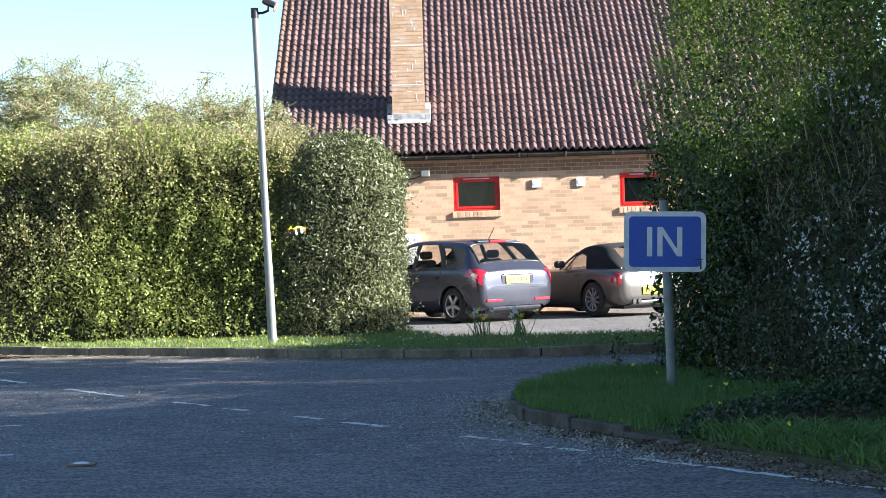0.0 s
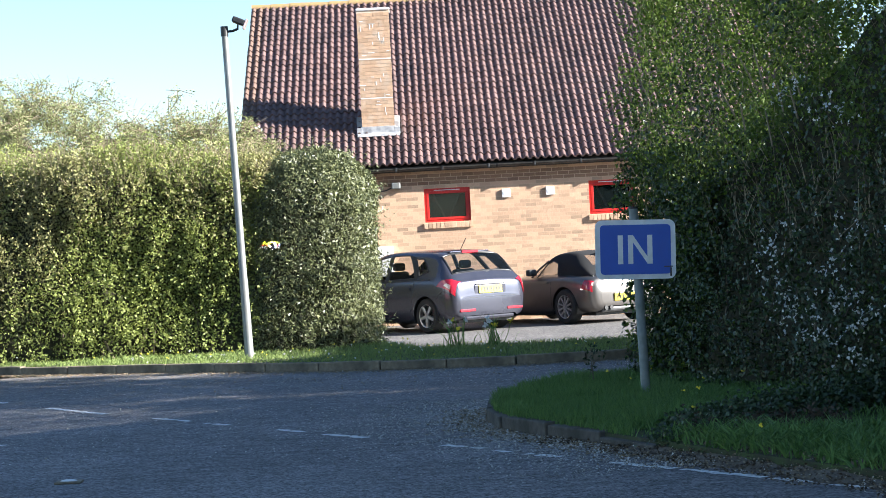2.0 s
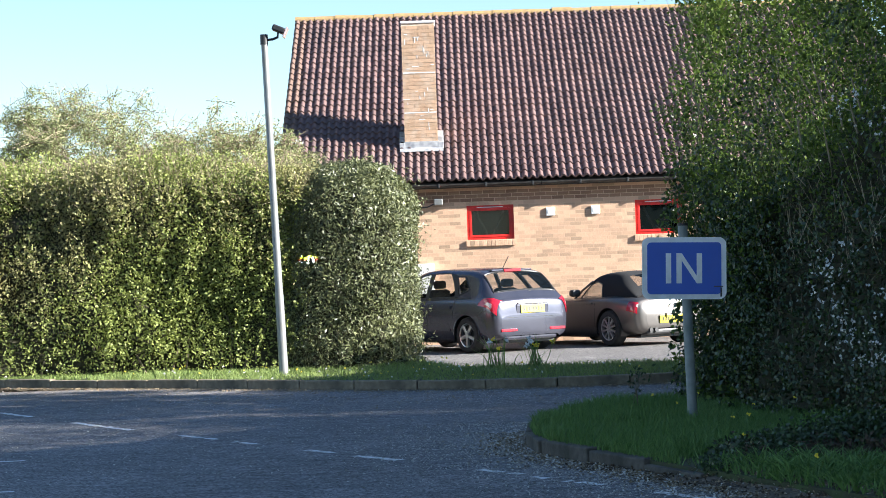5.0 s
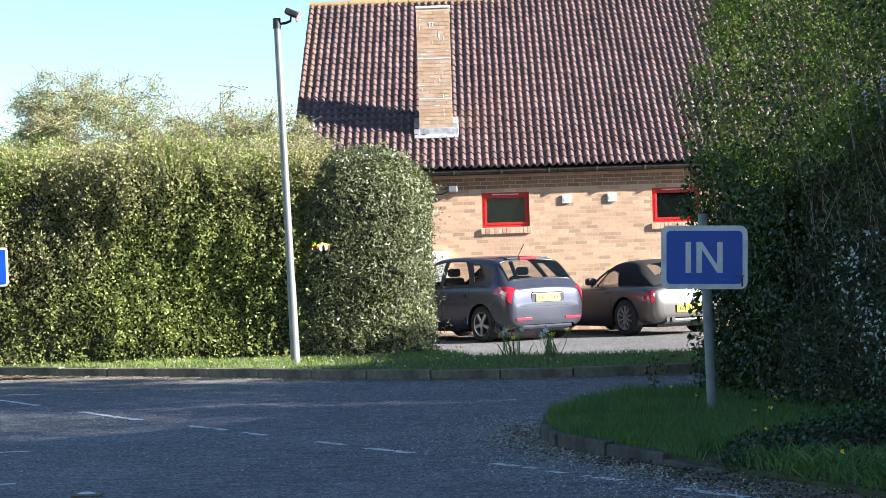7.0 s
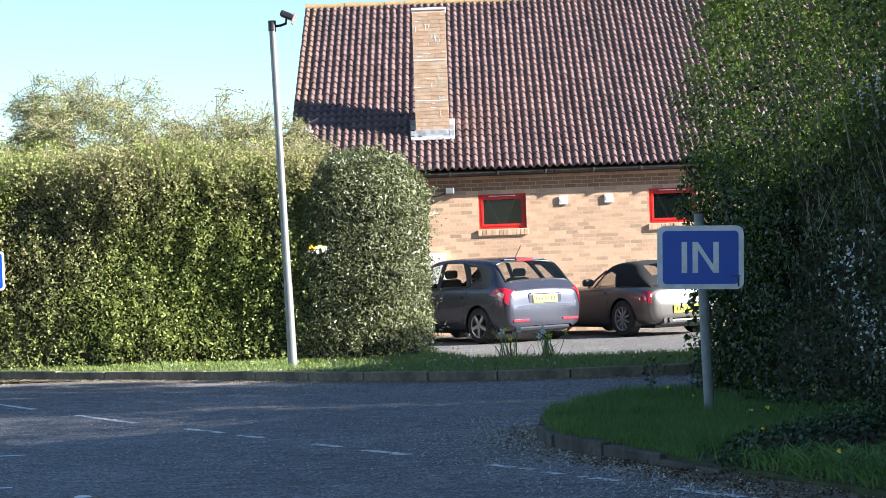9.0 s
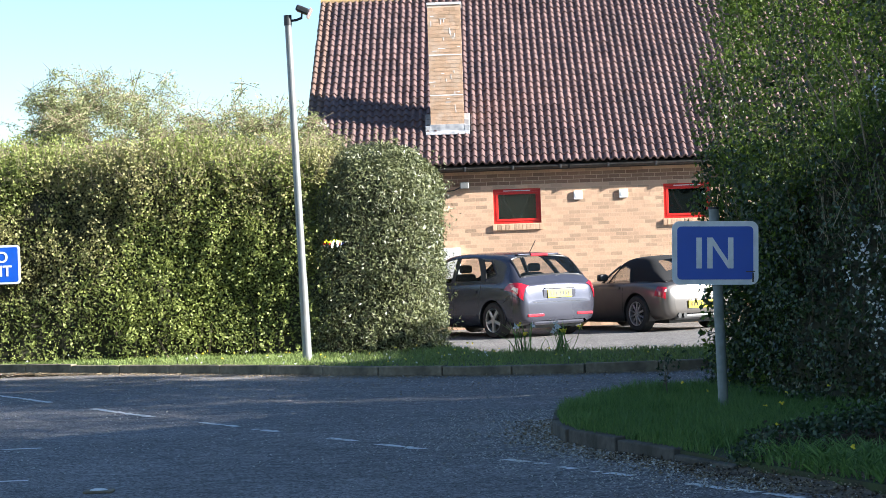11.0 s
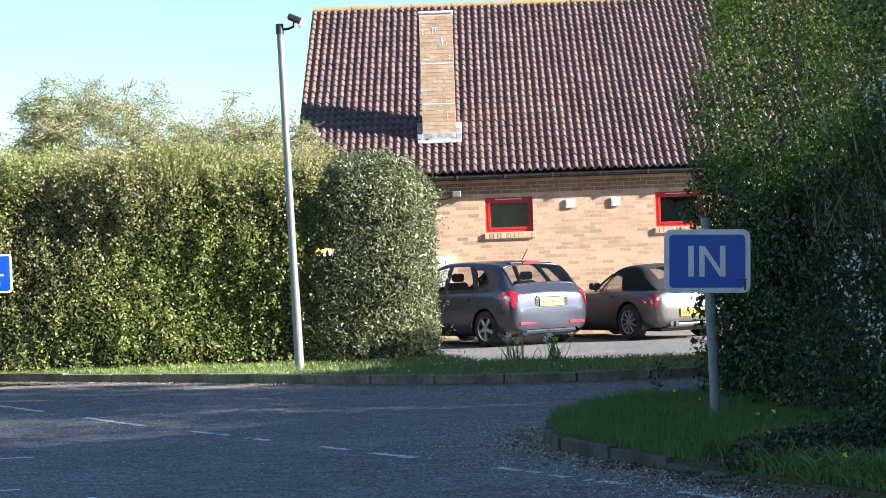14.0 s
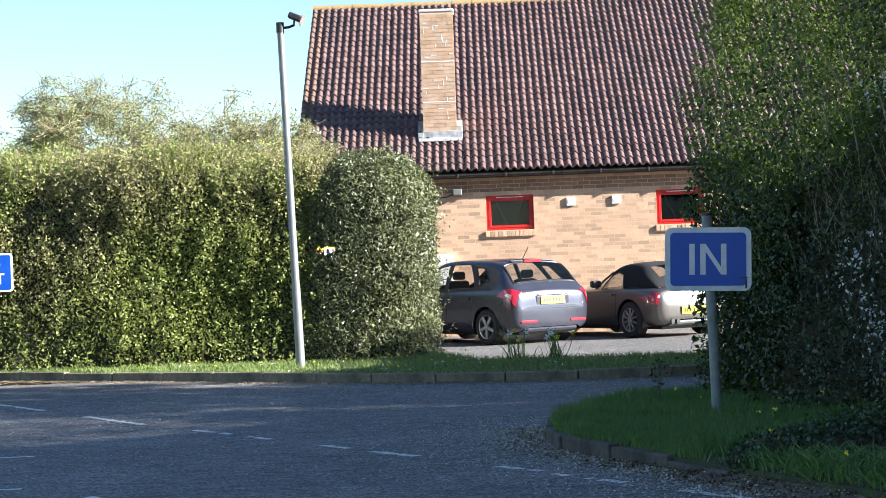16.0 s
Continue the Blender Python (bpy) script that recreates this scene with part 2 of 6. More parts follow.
BLUE_LIGHT = glow("blue_beacon_light", (0.05, 0.08, 1.0), 30.0)
HEADLIGHT = glow("bright_lamp", (1.0, 1.0, 1.0), 60.0)


# ---- mesh helpers ----
def link(name, bm, mat, parent=None, label="", smooth=False, angle=40):
    me = bpy.data.meshes.new(name)
    bm.to_mesh(me)
    bm.free()
    me.materials.append(mat)
    if smooth:
        me.polygons.foreach_set("use_smooth", [True] * len(me.polygons))
        me.set_sharp_from_angle(angle=radians(angle))
    ob = new(name, me)
    ob.parent = parent
    return tagged(ob, label)


part = link


def thing(name, label, category, m=None, group="", kind=""):
    ob = new(name)
    ob.matrix_world = m if m else Matrix()
    return tagged(ob, label, category, group, kind)


def box(bm, x0, x1, y0, y1, z0, z1, bevel=0.0, m=None, segments=2):
    r = bmesh.ops.create_cube(bm, size=1.0)
    vs = r["verts"]
    for v in vs:
        v.co = Vector(((x0 + x1) / 2 + v.co.x * (x1 - x0), (y0 + y1) / 2 + v.co.y * (y1 - y0), (z0 + z1) / 2 + v.co.z * (z1 - z0)))
        if m:
            v.co = m @ v.co
    if bevel:
        es = {e for v in vs for e in v.link_edges}
        bmesh.ops.bevel(bm, geom=list(es), offset=bevel, segments=segments, affect="EDGES", profile=0.5)
    return bm


def boxes(*specs, bevel=0.0):
    bm = bmesh.new()
    for s in specs:
        box(bm, *s, bevel=bevel)
    return bm


def tube(bm, pts, radii, sides=8, cap=True):
    """A tapered tube along points."""
    rings = []
    for i, p in enumerate(pts):
        p = Vector(p)
        d = (Vector(pts[min(i + 1, len(pts) - 1)]) - Vector(pts[max(i - 1, 0)])).normalized()
        side = d.cross(Vector((0.31, 0.95, 0.05))).normalized()
        up = d.cross(side)
        r = radii[i] if isinstance(radii, (list, tuple)) else radii
        rings.append([bm.verts.new(p + r * (math.cos(a) * side + math.sin(a) * up)) for a in [2 * math.pi * k / sides for k in range(sides)]])
    for a, b in zip(rings, rings[1:]):
        for k in range(sides):
            bm.faces.new((a[k], a[(k + 1) % sides], b[(k + 1) % sides], b[k]))
    if cap:
        bm.faces.new(rings[0][::-1])
        bm.faces.new(rings[-1])
    return bm


def sheet(name, quads, mat, parent=None, label="", smooth=False):
    """A mesh from an array of quads (n, 4, 3)."""
    q = np.asarray(quads, dtype=np.float32)
    me = bpy.data.meshes.new(name)
    n = len(q)
    me.vertices.add(n * 4)
    me.vertices.foreach_set("co", q.reshape(-1))
    me.loops.add(n * 4)
    me.loops.foreach_set("vertex_index", np.arange(n * 4, dtype=np.int32))
    me.polygons.add(n)
    me.polygons.foreach_set("loop_start", np.arange(0, n * 4, 4, dtype=np.int32))
    me.update(calc_edges=True)
    me.materials.append(mat)
    ob = new(name, me)
    ob.parent = parent
    return tagged(ob, label)


def unit(a):
    return a / np.maximum(np.linalg.norm(a, axis=1, keepdims=True), 1e-6)


def leaves(P, N, size, aspect, rng, tilt=1.0, droop=0.0):
    """Folded leaf quads at the points P, facing about N."""
    n = len(P)
    nor = unit(N + tilt * rng.normal(size=(n, 3)))
    t = rng.normal(size=(n, 3))
    t[:, 2] -= droop
    t = unit(t - (t * nor).sum(1, keepdims=True) * nor)
    s = np.cross(nor, t)
    L = (size * rng.uniform(0.65, 1.35, n))[:, None]
    w = L * aspect * 0.5
    fold = nor * w * 0.45
    return np.stack([P, P + t * L * 0.5 + s * w + fold, P + t * L, P + t * L * 0.5 - s * w + fold], 1)


def wobble(P, f, seed):
    """Smooth noise of a point set, about -1 to 1."""
    g = np.random.default_rng(seed)
    out = np.zeros(len(P))
    for k in range(7):
        d = g.normal(size=3) * f * (1 + 0.5 * k)
        out += np.sin(P @ d + g.uniform(0, 6.28)) / (1 + 0.55 * k)
    return out / 2.2


def box_shell(n, size, round_by, rng, lumps, seed, depth=0.35):
    """Points and normals in the outer layer of a lumpy rounded block standing at the origin (x along, y deep, z up)."""
    sx, sy, sz = size
    areas = np.array([sx * sz, sx * sz, sy * sz, sy * sz, sx * sy])
    face = rng.choice(5, n, p=areas / areas.sum())
    u = rng.uniform(-0.5, 0.5, (n, 3))
    for k, (ax, v) in enumerate(((1, -0.5), (1, 0.5), (0, -0.5), (0, 0.5), (2, 0.5))):
        u[face == k, ax] = v
    P = u * np.array(size)
    inner = np.array(size) / 2 - round_by
    c = np.clip(P, -inner, inner)
    c[:, 2] = np.clip(P[:, 2], -sz / 2, inner[2])
    N = unit(P - c + 1e-5)
    flat = np.linalg.norm(P - c, axis=1) < 1e-4
    P = c + N * round_by
    P[flat] = c[flat]
    P = P + N * (lumps * wobble(P, 1.1, seed) + 0.35 * lumps * wobble(P, 4.0, seed + 1))[:, None]
    P = P - N * (np.abs(rng.normal(0, depth * 0.5, n)))[:, None]
    P[:, 2] += sz / 2
    return P, N


def grow_branch(bm, p, d, length, radius, rng, level, tips, spread=0.55, lift=0.15):
    """A forked limb; collects its tips."""
    pts, radii = [p], [radius]
    for k in range(3):
        d = (d + Vector(rng.normal(0, 0.16, 3)) + Vector((0, 0, lift * 0.3))).normalized()
        p = p + d * length / 3
        pts.append(p)
        radii.append(radius * (1 - 0.2 * (k + 1)))
        if level <= 1:
            tips.append(p.copy())
    tube(bm, pts, radii, 6 if level > 1 else 4, cap=False)
    if level == 0:
        return
    for k in range(3 if level > 1 else 4):
        e = (d + Vector(rng.normal(0, spread, 3)) + Vector((0, 0, lift))).normalized()
        grow_branch(bm, pts[rng.integers(2, 4)], e, length * rng.uniform(0.55, 0.8), radius * 0.45, rng, level - 1, tips, spread, lift)


def disc(bm, r, y0, y1, sides=28, m=None):
    """A cylinder along y."""
    a = [bm.verts.new((r * math.cos(2 * math.pi * k / sides), y0, r * math.sin(2 * math.pi * k / sides))) for k in range(sides)]
    b = [bm.verts.new((v.co.x, y1, v.co.z)) for v in a]
    for k in range(sides):
        bm.faces.new((a[k], b[k], b[(k + 1) % sides], a[(k + 1) % sides]))
    bm.faces.new(a)
    bm.faces.new(b[::-1])
    if m:
        for v in a + b:
            v.co = m @ v.co


def polygon(name, pts, z, mat, parent=None, label="", thick=0.0):
    bm = bmesh.new()
    top = bm.faces.new([bm.verts.new((x, y, z)) for x, y in pts])
    if top.normal.z < 0 or sum((b[0] - a[0]) * (b[1] + a[1]) for a, b in zip(pts, pts[1:] + pts[:1])) > 0:
        top.normal_flip()
    if thick:
        r = bmesh.ops.extrude_face_region(bm, geom=[top])
        for g in r["geom"]:
            if isinstance(g, bmesh.types.BMVert):
                g.co.z += thick
        bmesh.ops.recalc_face_normals(bm, faces=bm.faces)
    bmesh.ops.triangulate(bm, faces=bm.faces)
    return link(name, bm, mat, parent, label)


def inside(pts, X, Y):
    """Which points lie in a polygon."""
    r = np.zeros(len(X), bool)
    for (x0, y0), (x1, y1) in zip(pts, pts[1:] + pts[:1]):
        c = (y0 > Y) != (y1 > Y)
        r ^= c & (X < (x1 - x0) * (Y - y0) / ((y1 - y0) or 1e-9) + x0)
    return r


def scatter(pts, n, rng, xr, yr):
    X, Y = rng.uniform(*xr, n), rng.uniform(*yr, n)
    k = inside(pts, X, Y)
    return X[k], Y[k]


def blades(X, Y, z, height, width, rng, lean=0.35):
    n = len(X)
    h = height * rng.uniform(0.45, 1.3, n) * (1 + 0.3 * wobble(np.stack([X, Y, 0 * X], 1), 2.2, 5))
    a = rng.uniform(0, 6.28, n)
    base = np.stack([X, Y, np.full(n, z)], 1)
    side = np.stack([np.cos(a), np.sin(a), np.zeros(n)], 1) * (width * rng.uniform(0.6, 1.2, n))[:, None]
    off = rng.normal(0, lean, (n, 2)) * h[:, None]
    mid = base + np.stack([off[:, 0] * 0.35, off[:, 1] * 0.35, h * 0.6], 1)
    tip = base + np.stack([off[:, 0], off[:, 1], h], 1)
    return np.concatenate([np.stack([base - side, base + side, mid + side * 0.8, mid - side * 0.8], 1),
                           np.stack([mid - side * 0.8, mid + side * 0.8, tip + side * 0.1, tip - side * 0.1], 1)])


def repeat_mesh(name, V, F, places, mat, parent=None, label="", kind="stuff"):
    """One mesh of many alike pieces; places are 4x4 matrices."""
    V = np.asarray(V, float)
    M = np.array([[list(r) for r in m] for m in places])
    W = np.einsum("nij,vj->nvi", M[:, :3, :3], V) + M[:, None, :3, 3]
    faces = [tuple(i + k * len(V) for i in f) for k in range(len(M)) for f in F]
    me = bpy.data.meshes.new(name)
    me.from_pydata(W.reshape(-1, 3).tolist(), [], faces)
    me.materials.append(mat)
    ob = new(name, me)
    ob.parent = parent
    return tagged(ob, label, kind=kind)


def piece_mesh(name, V, F, mat):
    me = bpy.data.meshes.new(name)
    me.from_pydata([tuple(v) for v in V], [], F)
    me.materials.append(mat)
    return me


def pieces(name, me, places, parent):
    for m in places:
        ob = new(name, me)
        ob.parent = parent
        ob.matrix_basis = m


# ---- ground, road, verges ----
ground = tagged(polygon("ground", [(-900, -900), (900, -900), (900, 900), (-900, 900)], -0.03, SOIL, None, ""), "flat earth reaching to the horizon", "ground", kind="structure")
road = tagged(polygon("road", [(-60, -40), (60, -40), (60, 31.2), (-60, 31.2)], 0.0, ASPHALT), "worn dark asphalt junction road with leaf debris", "road", kind="structure")
car_park = tagged(polygon("pavement_car_park", [(-60, 31.204), (-1.2, 31.204), (-0.9, 29.2), (60, 29.2), (60, 60), (-60, 60)], 0.004, PARK), "sunlit grey asphalt car park before the building", "car park", kind="structure")

FAR_KERB = [(-16.0, 33.4), (-10.0, 31.9), (-6.8, 30.7), (-3.55, 28.65), (-2.3, 27.75), (-1.23, 26.98), (-0.2, 26.5), (0.82, 26.24), (1.76, 26.1), (2.72, 26.2), (4.0, 26.6), (9.0, 28.5)]
FAR_VERGE = FAR_KERB + [(9.0, 29.8), (3.2, 29.5), (1.5, 29.6), (0.1, 30.0), (-0.4, 31.9), (-0.9, 36.0), (-16.0, 40.0)]
NEAR_KERB = [(6.0, 22.8), (3.6, 22.2), (2.4, 21.8), (1.6, 21.3), (1.05, 20.5), (0.76, 19.4), (0.66, 18.5), (0.65, 17.8), (0.76, 17.0), (1.09, 16.25), (1.44, 15.4), (1.75, 14.6), (2.1, 13.7), (2.8, 12.0), (4.7, 7.3), (9.0, -3.0)]
NEAR_VERGE = NEAR_KERB + [(30.0, -4.0), (30.0, 22.6)]
far_verge = tagged(polygon("ground_far_verge", FAR_VERGE, 0.001, SOIL, None, "", 0.105), "raised grass verge behind a concrete kerb", "verge", kind="structure")
near_verge = tagged(polygon("ground_near_verge", NEAR_VERGE, 0.001, SOIL, None, "", 0.09), "grassy corner verge under a tall hedge", "verge", kind="structure")


def kerb_run(name, pts, height, label, seed, mat):
    """Kerb stones along a line, each about 0.9 m, some tilted a little."""
    rng = np.random.default_rng(seed)
    ob = thing(name, label, "kerb", kind="structure")
    P = [Vector((x, y, 0)) for x, y in pts]
    dist = [0.0]
    for a, b in zip(P, P[1:]):
        dist.append(dist[-1] + (b - a).length)

    def at(s):
        for i in range(len(P) - 1):
            if s <= dist[i + 1]:
                return P[i].lerp(P[i + 1], (s - dist[i]) / (dist[i + 1] - dist[i]))
        return P[-1]
    n = int(dist[-1] / 0.9)
    for k in range(n):
        a, b = at(k * dist[-1] / n), at((k + 1) * dist[-1] / n)
        h = height(a, b) + rng.normal(0, 0.004)
        L = (b - a).length
        stone = box(bmesh.new(), 0.006, L - 0.006, -0.06, 0.07, -0.05, h, 0.014)
        o = link("kerb_stone", stone, mat, ob)
        o.matrix_basis = Matrix.Translation(a) @ pose(0, 0, 0, rng.normal(0, 0.6), 0, math.degrees(math.atan2(b.y - a.y, b.x - a.x)) + rng.normal(0, 0.5))


kerb_run("kerb_far", FAR_KERB, lambda a, b: 0.125, "long weathered concrete kerb with dark joints", 3, KERB)
kerb_run("kerb_near", NEAR_KERB, lambda a, b: 0.125 if a.y > 16.9 else (0.1 if a.y > 15.9 else (0.06 if a.y > 15.2 else 0.03)), "curved weathered concrete kerb sinking into debris", 4, KERB_DIRTY_SHADED)


def debris_bank():
    """A low bank of earth and rotten leaves that buries the kerb's end."""
    rng = np.random.default_rng(14)
    P = np.array([(1.09, 16.25), (1.44, 15.4), (1.75, 14.6), (2.1, 13.7), (2.8, 12.0), (3.6, 10.0)])
    seg = np.linalg.norm(np.diff(P, axis=0), axis=1)
    s = np.linspace(0, seg.sum() - 0.01, 140)
    cum = np.concatenate([[0], np.cumsum(seg)])
    k = np.searchsorted(cum, s, side="right") - 1
    q = P[k] + (P[k + 1] - P[k]) * ((s - cum[k]) / seg[k])[:, None]
    d = (P[k + 1] - P[k]) / seg[k][:, None]
    out = np.stack([d[:, 1], -d[:, 0]], 1)
    rise = np.clip(s / 2.0, 0.0, 1.0)
    w = 0.17 + 0.05 * np.sin(s * 5.1) + 0.03 * np.sin(s * 13.7 + 1)
    rows = []
    for t in np.linspace(0, 1, 9):
        off = -0.14 + t * (w + 0.14)
        z = (0.112 * (1 - t) ** 1.3 + 0.012 * np.sin(s * 17 + 5 * t) * (1 - t)) * rise - 0.012 * (t == 1.0)
        rows.append(np.stack([q[:, 0] + out[:, 0] * off, q[:, 1] + out[:, 1] * off, z], 1))
    quads = [np.stack([a[:-1], a[1:], b[1:], b[:-1]], 1) for a, b in zip(rows, rows[1:])]
    tagged(sheet("ground_debris_bank", np.concatenate(quads), DEBRIS), "bank of brown earth and rotten leaves burying the kerb", "earth", kind="structure")
    n = 7000
    i, t = rng.integers(0, 140, n), rng.uniform(0.05, 1.25, n)
    j = np.minimum((t * 8).astype(int), 8)
    R = np.stack(rows)
    L = R[j, i] + np.stack([out[i, 0], out[i, 1], np.zeros(n)], 1) * (np.maximum(t - 1, 0) * 0.5)[:, None]
    L[:, :2] += rng.normal(0, 0.03, (n, 2))
    L[:, 2] = np.maximum(L[:, 2], 0.0) + 0.008
    pale = rng.uniform(size=n) < 0.12
    dry = rng.uniform(size=n) < 0.45
    for nm, kk, mat, lab, size in (("rotten_leaves", ~pale & ~dry, DEAD_LEAF, "rotten brown leaves over the buried kerb", 0.026), ("leaf_litter", ~pale & dry, LITTER, "dry leaves over the buried kerb", 0.02), ("fallen_petals", pale, PETAL, "pale petals on the brown debris", 0.016)):
        tagged(sheet(nm, leaves(L[kk], np.tile((0, 0, 1.0), (kk.sum(), 1)), size, 0.6, rng, 0.5), mat), lab, "debris", kind="stuff")


debris_bank()


def road_marks():
    marks = thing("road_marking", "worn broken white line across the junction", "road marking", kind="structure")
    runs = [((-5.9, 25.7), (-4.83, 23.96)), ((-4.15, 22.78), (-3.3, 21.38)), ((-2.68, 20.47), (-2.26, 19.83)), ((-2.06, 19.5), (-1.81, 19.14)),
            ((-1.31, 18.35), (-1.05, 17.97)), ((-0.84, 17.62), (-0.46, 17.07)), ((0.17, 16.08), (0.47, 15.62)), ((0.55, 15.43), (0.66, 15.26)),
            ((0.78, 15.06), (1.02, 14.7)), ((1.33, 14.15), (4.2, 9.65))]
    rng = np.random.default_rng(8)
    for (x0, y0), (x1, y1) in runs:
        a, b = Vector((x0, y0, 0)), Vector((x1, y1, 0))
        d = (b - a).normalized()
        s = Vector((-d.y, d.x, 0))
        n = max(3, int((b - a).length / 0.07))
        bm = bmesh.new()
        for k in range(n):
            if rng.uniform() < 0.07 and 0 < k < n - 1:
                continue
            p, q = a.lerp(b, k / n), a.lerp(b, (k + rng.uniform(0.8, 1.02)) / n)
            w0, w1, o = 0.05 * rng.uniform(0.6, 1.1), 0.05 * rng.uniform(0.6, 1.1), s * rng.normal(0, 0.008)
            up = Vector((0, 0, 0.004))
            bm.faces.new([bm.verts.new(v) for v in (p - s * w0 + o + up, q - s * w1 + o + up, q + s * w1 + o + up, p + s * w0 + o + up)])
        part("dash", bm, PAINT, marks)
    for x, y, l in ((-4.1, 18.2, 0.35), (-3.7, 15.6, 0.4)):
        bm = bmesh.new()
        bm.faces.new([bm.verts.new((x + a, y + b, 0.004)) for a, b in ((0, 0), (l, 0.03), (l, 0.1), (0.05, 0.08))])
        part("dash", bm, PAINT, marks)


road_marks()


def road_stud():
    ob = thing("road_stud", "small white reflecting stud sunk in the asphalt", "road stud", pose(-2.62, 14.75, 0))
    bm = box(bmesh.new(), -0.1, 0.1, -0.07, 0.07, 0.0, 0.018, 0.008)
    part("housing", bm, KERB, ob)
    bm = bmesh.new()
    bmesh.ops.create_uvsphere(bm, u_segments=12, v_segments=8, radius=0.5)
    for v in bm.verts:
        v.co = Vector((v.co.x * 0.13, v.co.y * 0.08, 0.016 + v.co.z * 0.03))
    part("reflector", bm, WHITE, ob, "white rubber reflector", True)


road_stud()


def litter():
    rng = np.random.default_rng(21)
    # drift along the far kerb, round the near kerb's nose and thinly over the road
    def along(pts, n, spread, z):
        P = np.array(pts)
        seg = np.linalg.norm(np.diff(P, axis=0), axis=1)
        k = rng.choice(len(seg), n, p=seg / seg.sum())
        t = rng.uniform(0, 1, n)[:, None]
        q = P[k] * (1 - t) + P[k + 1] * t
        d = (P[k + 1] - P[k]) / seg[k][:, None]
        off = np.abs(rng.normal(0, spread, n))
        return np.stack([q[:, 0] + d[:, 1] * off, q[:, 1] - d[:, 0] * off, np.full(n, z)], 1)
    a = along(FAR_KERB[1:11], 9000, 0.28, 0.006)
    e = along(FAR_KERB[2:11], 4500, 1.5, 0.006)
    b = along(NEAR_KERB[5:13], 7000, 0.22, 0.006)
    b2 = along(NEAR_KERB[4:13], 6000, 0.7, 0.006)
    n = 3500
    c = np.stack([rng.uniform(-6, 3, n), rng.uniform(16, 26, n), np.full(n, 0.006)], 1)
    for name, P, size, mat, label in (("leaf_litter", np.concatenate([a, e[:2600], b[:4500]]), 0.024, LITTER, "dry brown leaf litter along the kerbs"),
                                      ("fallen_petals", np.concatenate([e[2600:], b[4500:], b2, c]), 0.02, PETAL, "pale fallen petals scattered on the asphalt")):
        q = leaves(P, np.tile((0, 0, 1.0), (len(P), 1)), size, 0.7, rng, 0.35)
        q[:, :, 2] = np.maximum(q[:, :, 2], 0.004)
        tagged(sheet(name, q, mat), label, "debris", kind="stuff")


litter()


def grass():
    rng = np.random.default_rng(31)
    X, Y = scatter(FAR_VERGE, 90000, rng, (-9.5, 4.5), (26, 37))
    k = rng.uniform(size=len(X)) < np.where(X < -2.2, 1.0, 0.8)
    tagged(sheet("grass_far", blades(X[k], Y[k], 0.1, 0.062, 0.006, rng, 0.6), VERGE_GRASS), "short sunlit grass on the far verge", "grass", kind="stuff")
    X, Y = scatter(NEAR_VERGE, 110000, rng, (0.6, 4.2), (12.4, 22))
    edge = rng.uniform(size=len(X)) < np.where(Y < 15.75 + 0.75 * (X - 2.1), np.where(X > 1.6, 0.08, 0.5), 1.0)
    tagged(sheet("grass_near", blades(X[edge], Y[edge], 0.085, 0.11, 0.0042, rng), GRASS), "long shaded grass round the sign post", "grass", kind="stuff")
    # broad weeds along the near edge
    X, Y = scatter(NEAR_VERGE, 6500, rng, (1.6, 4.6), (12.0, 14.8))
    tagged(sheet("weeds", blades(X, Y, 0.08, 0.13, 0.009, rng, 0.75), GRASS), "broad-leaved weeds along the verge's edge", "weeds", kind="stuff")
    # dandelions and daisies
    for label, mat, n, verge, xr, yr, z in (("yellow dandelions in the far grass", YELLOW, 40, FAR_VERGE, (-5, 4), (26.5, 31), 0.19), ("yellow dandelions in the near grass", YELLOW, 9, NEAR_VERGE, (0.9, 3), (13.5, 20), 0.3),
                                            ("white daisies in the far grass", BLOSSOM, 90, FAR_VERGE, (-8, 4), (26.5, 34), 0.17)):
        X, Y = scatter(verge, n * 3, rng, xr, yr)
        P = np.stack([X, Y, z + rng.normal(0, 0.02, len(X))], 1)[:n]
        q = np.concatenate([leaves(P, np.tile((0, -0.6, 0.6), (len(P), 1)), 0.02, 1.0, rng, 0.3) for _ in range(3)])
        tagged(sheet("wildflowers", q, mat), label, "flowers", kind="stuff")


grass()


# ---- the building ----
EAVE_Y, EAVE_Z, RIDGE_Y, RIDGE_Z = 40.74, 3.2, 47.7, 7.25
ROOF_X0, ROOF_X1 = -3.33, 9.57
PITCH = math.atan2(RIDGE_Z - EAVE_Z, RIDGE_Y - EAVE_Y)
SLOPE = math.hypot(RIDGE_Z - EAVE_Z, RIDGE_Y - EAVE_Y)
WIN = [(0.36, 1.28, 2.03, 2.705), (3.66, 4.58, 2.03, 2.705)]
house = thing("building", "single-storey buff brick building with a steep brown tiled roof", "building")


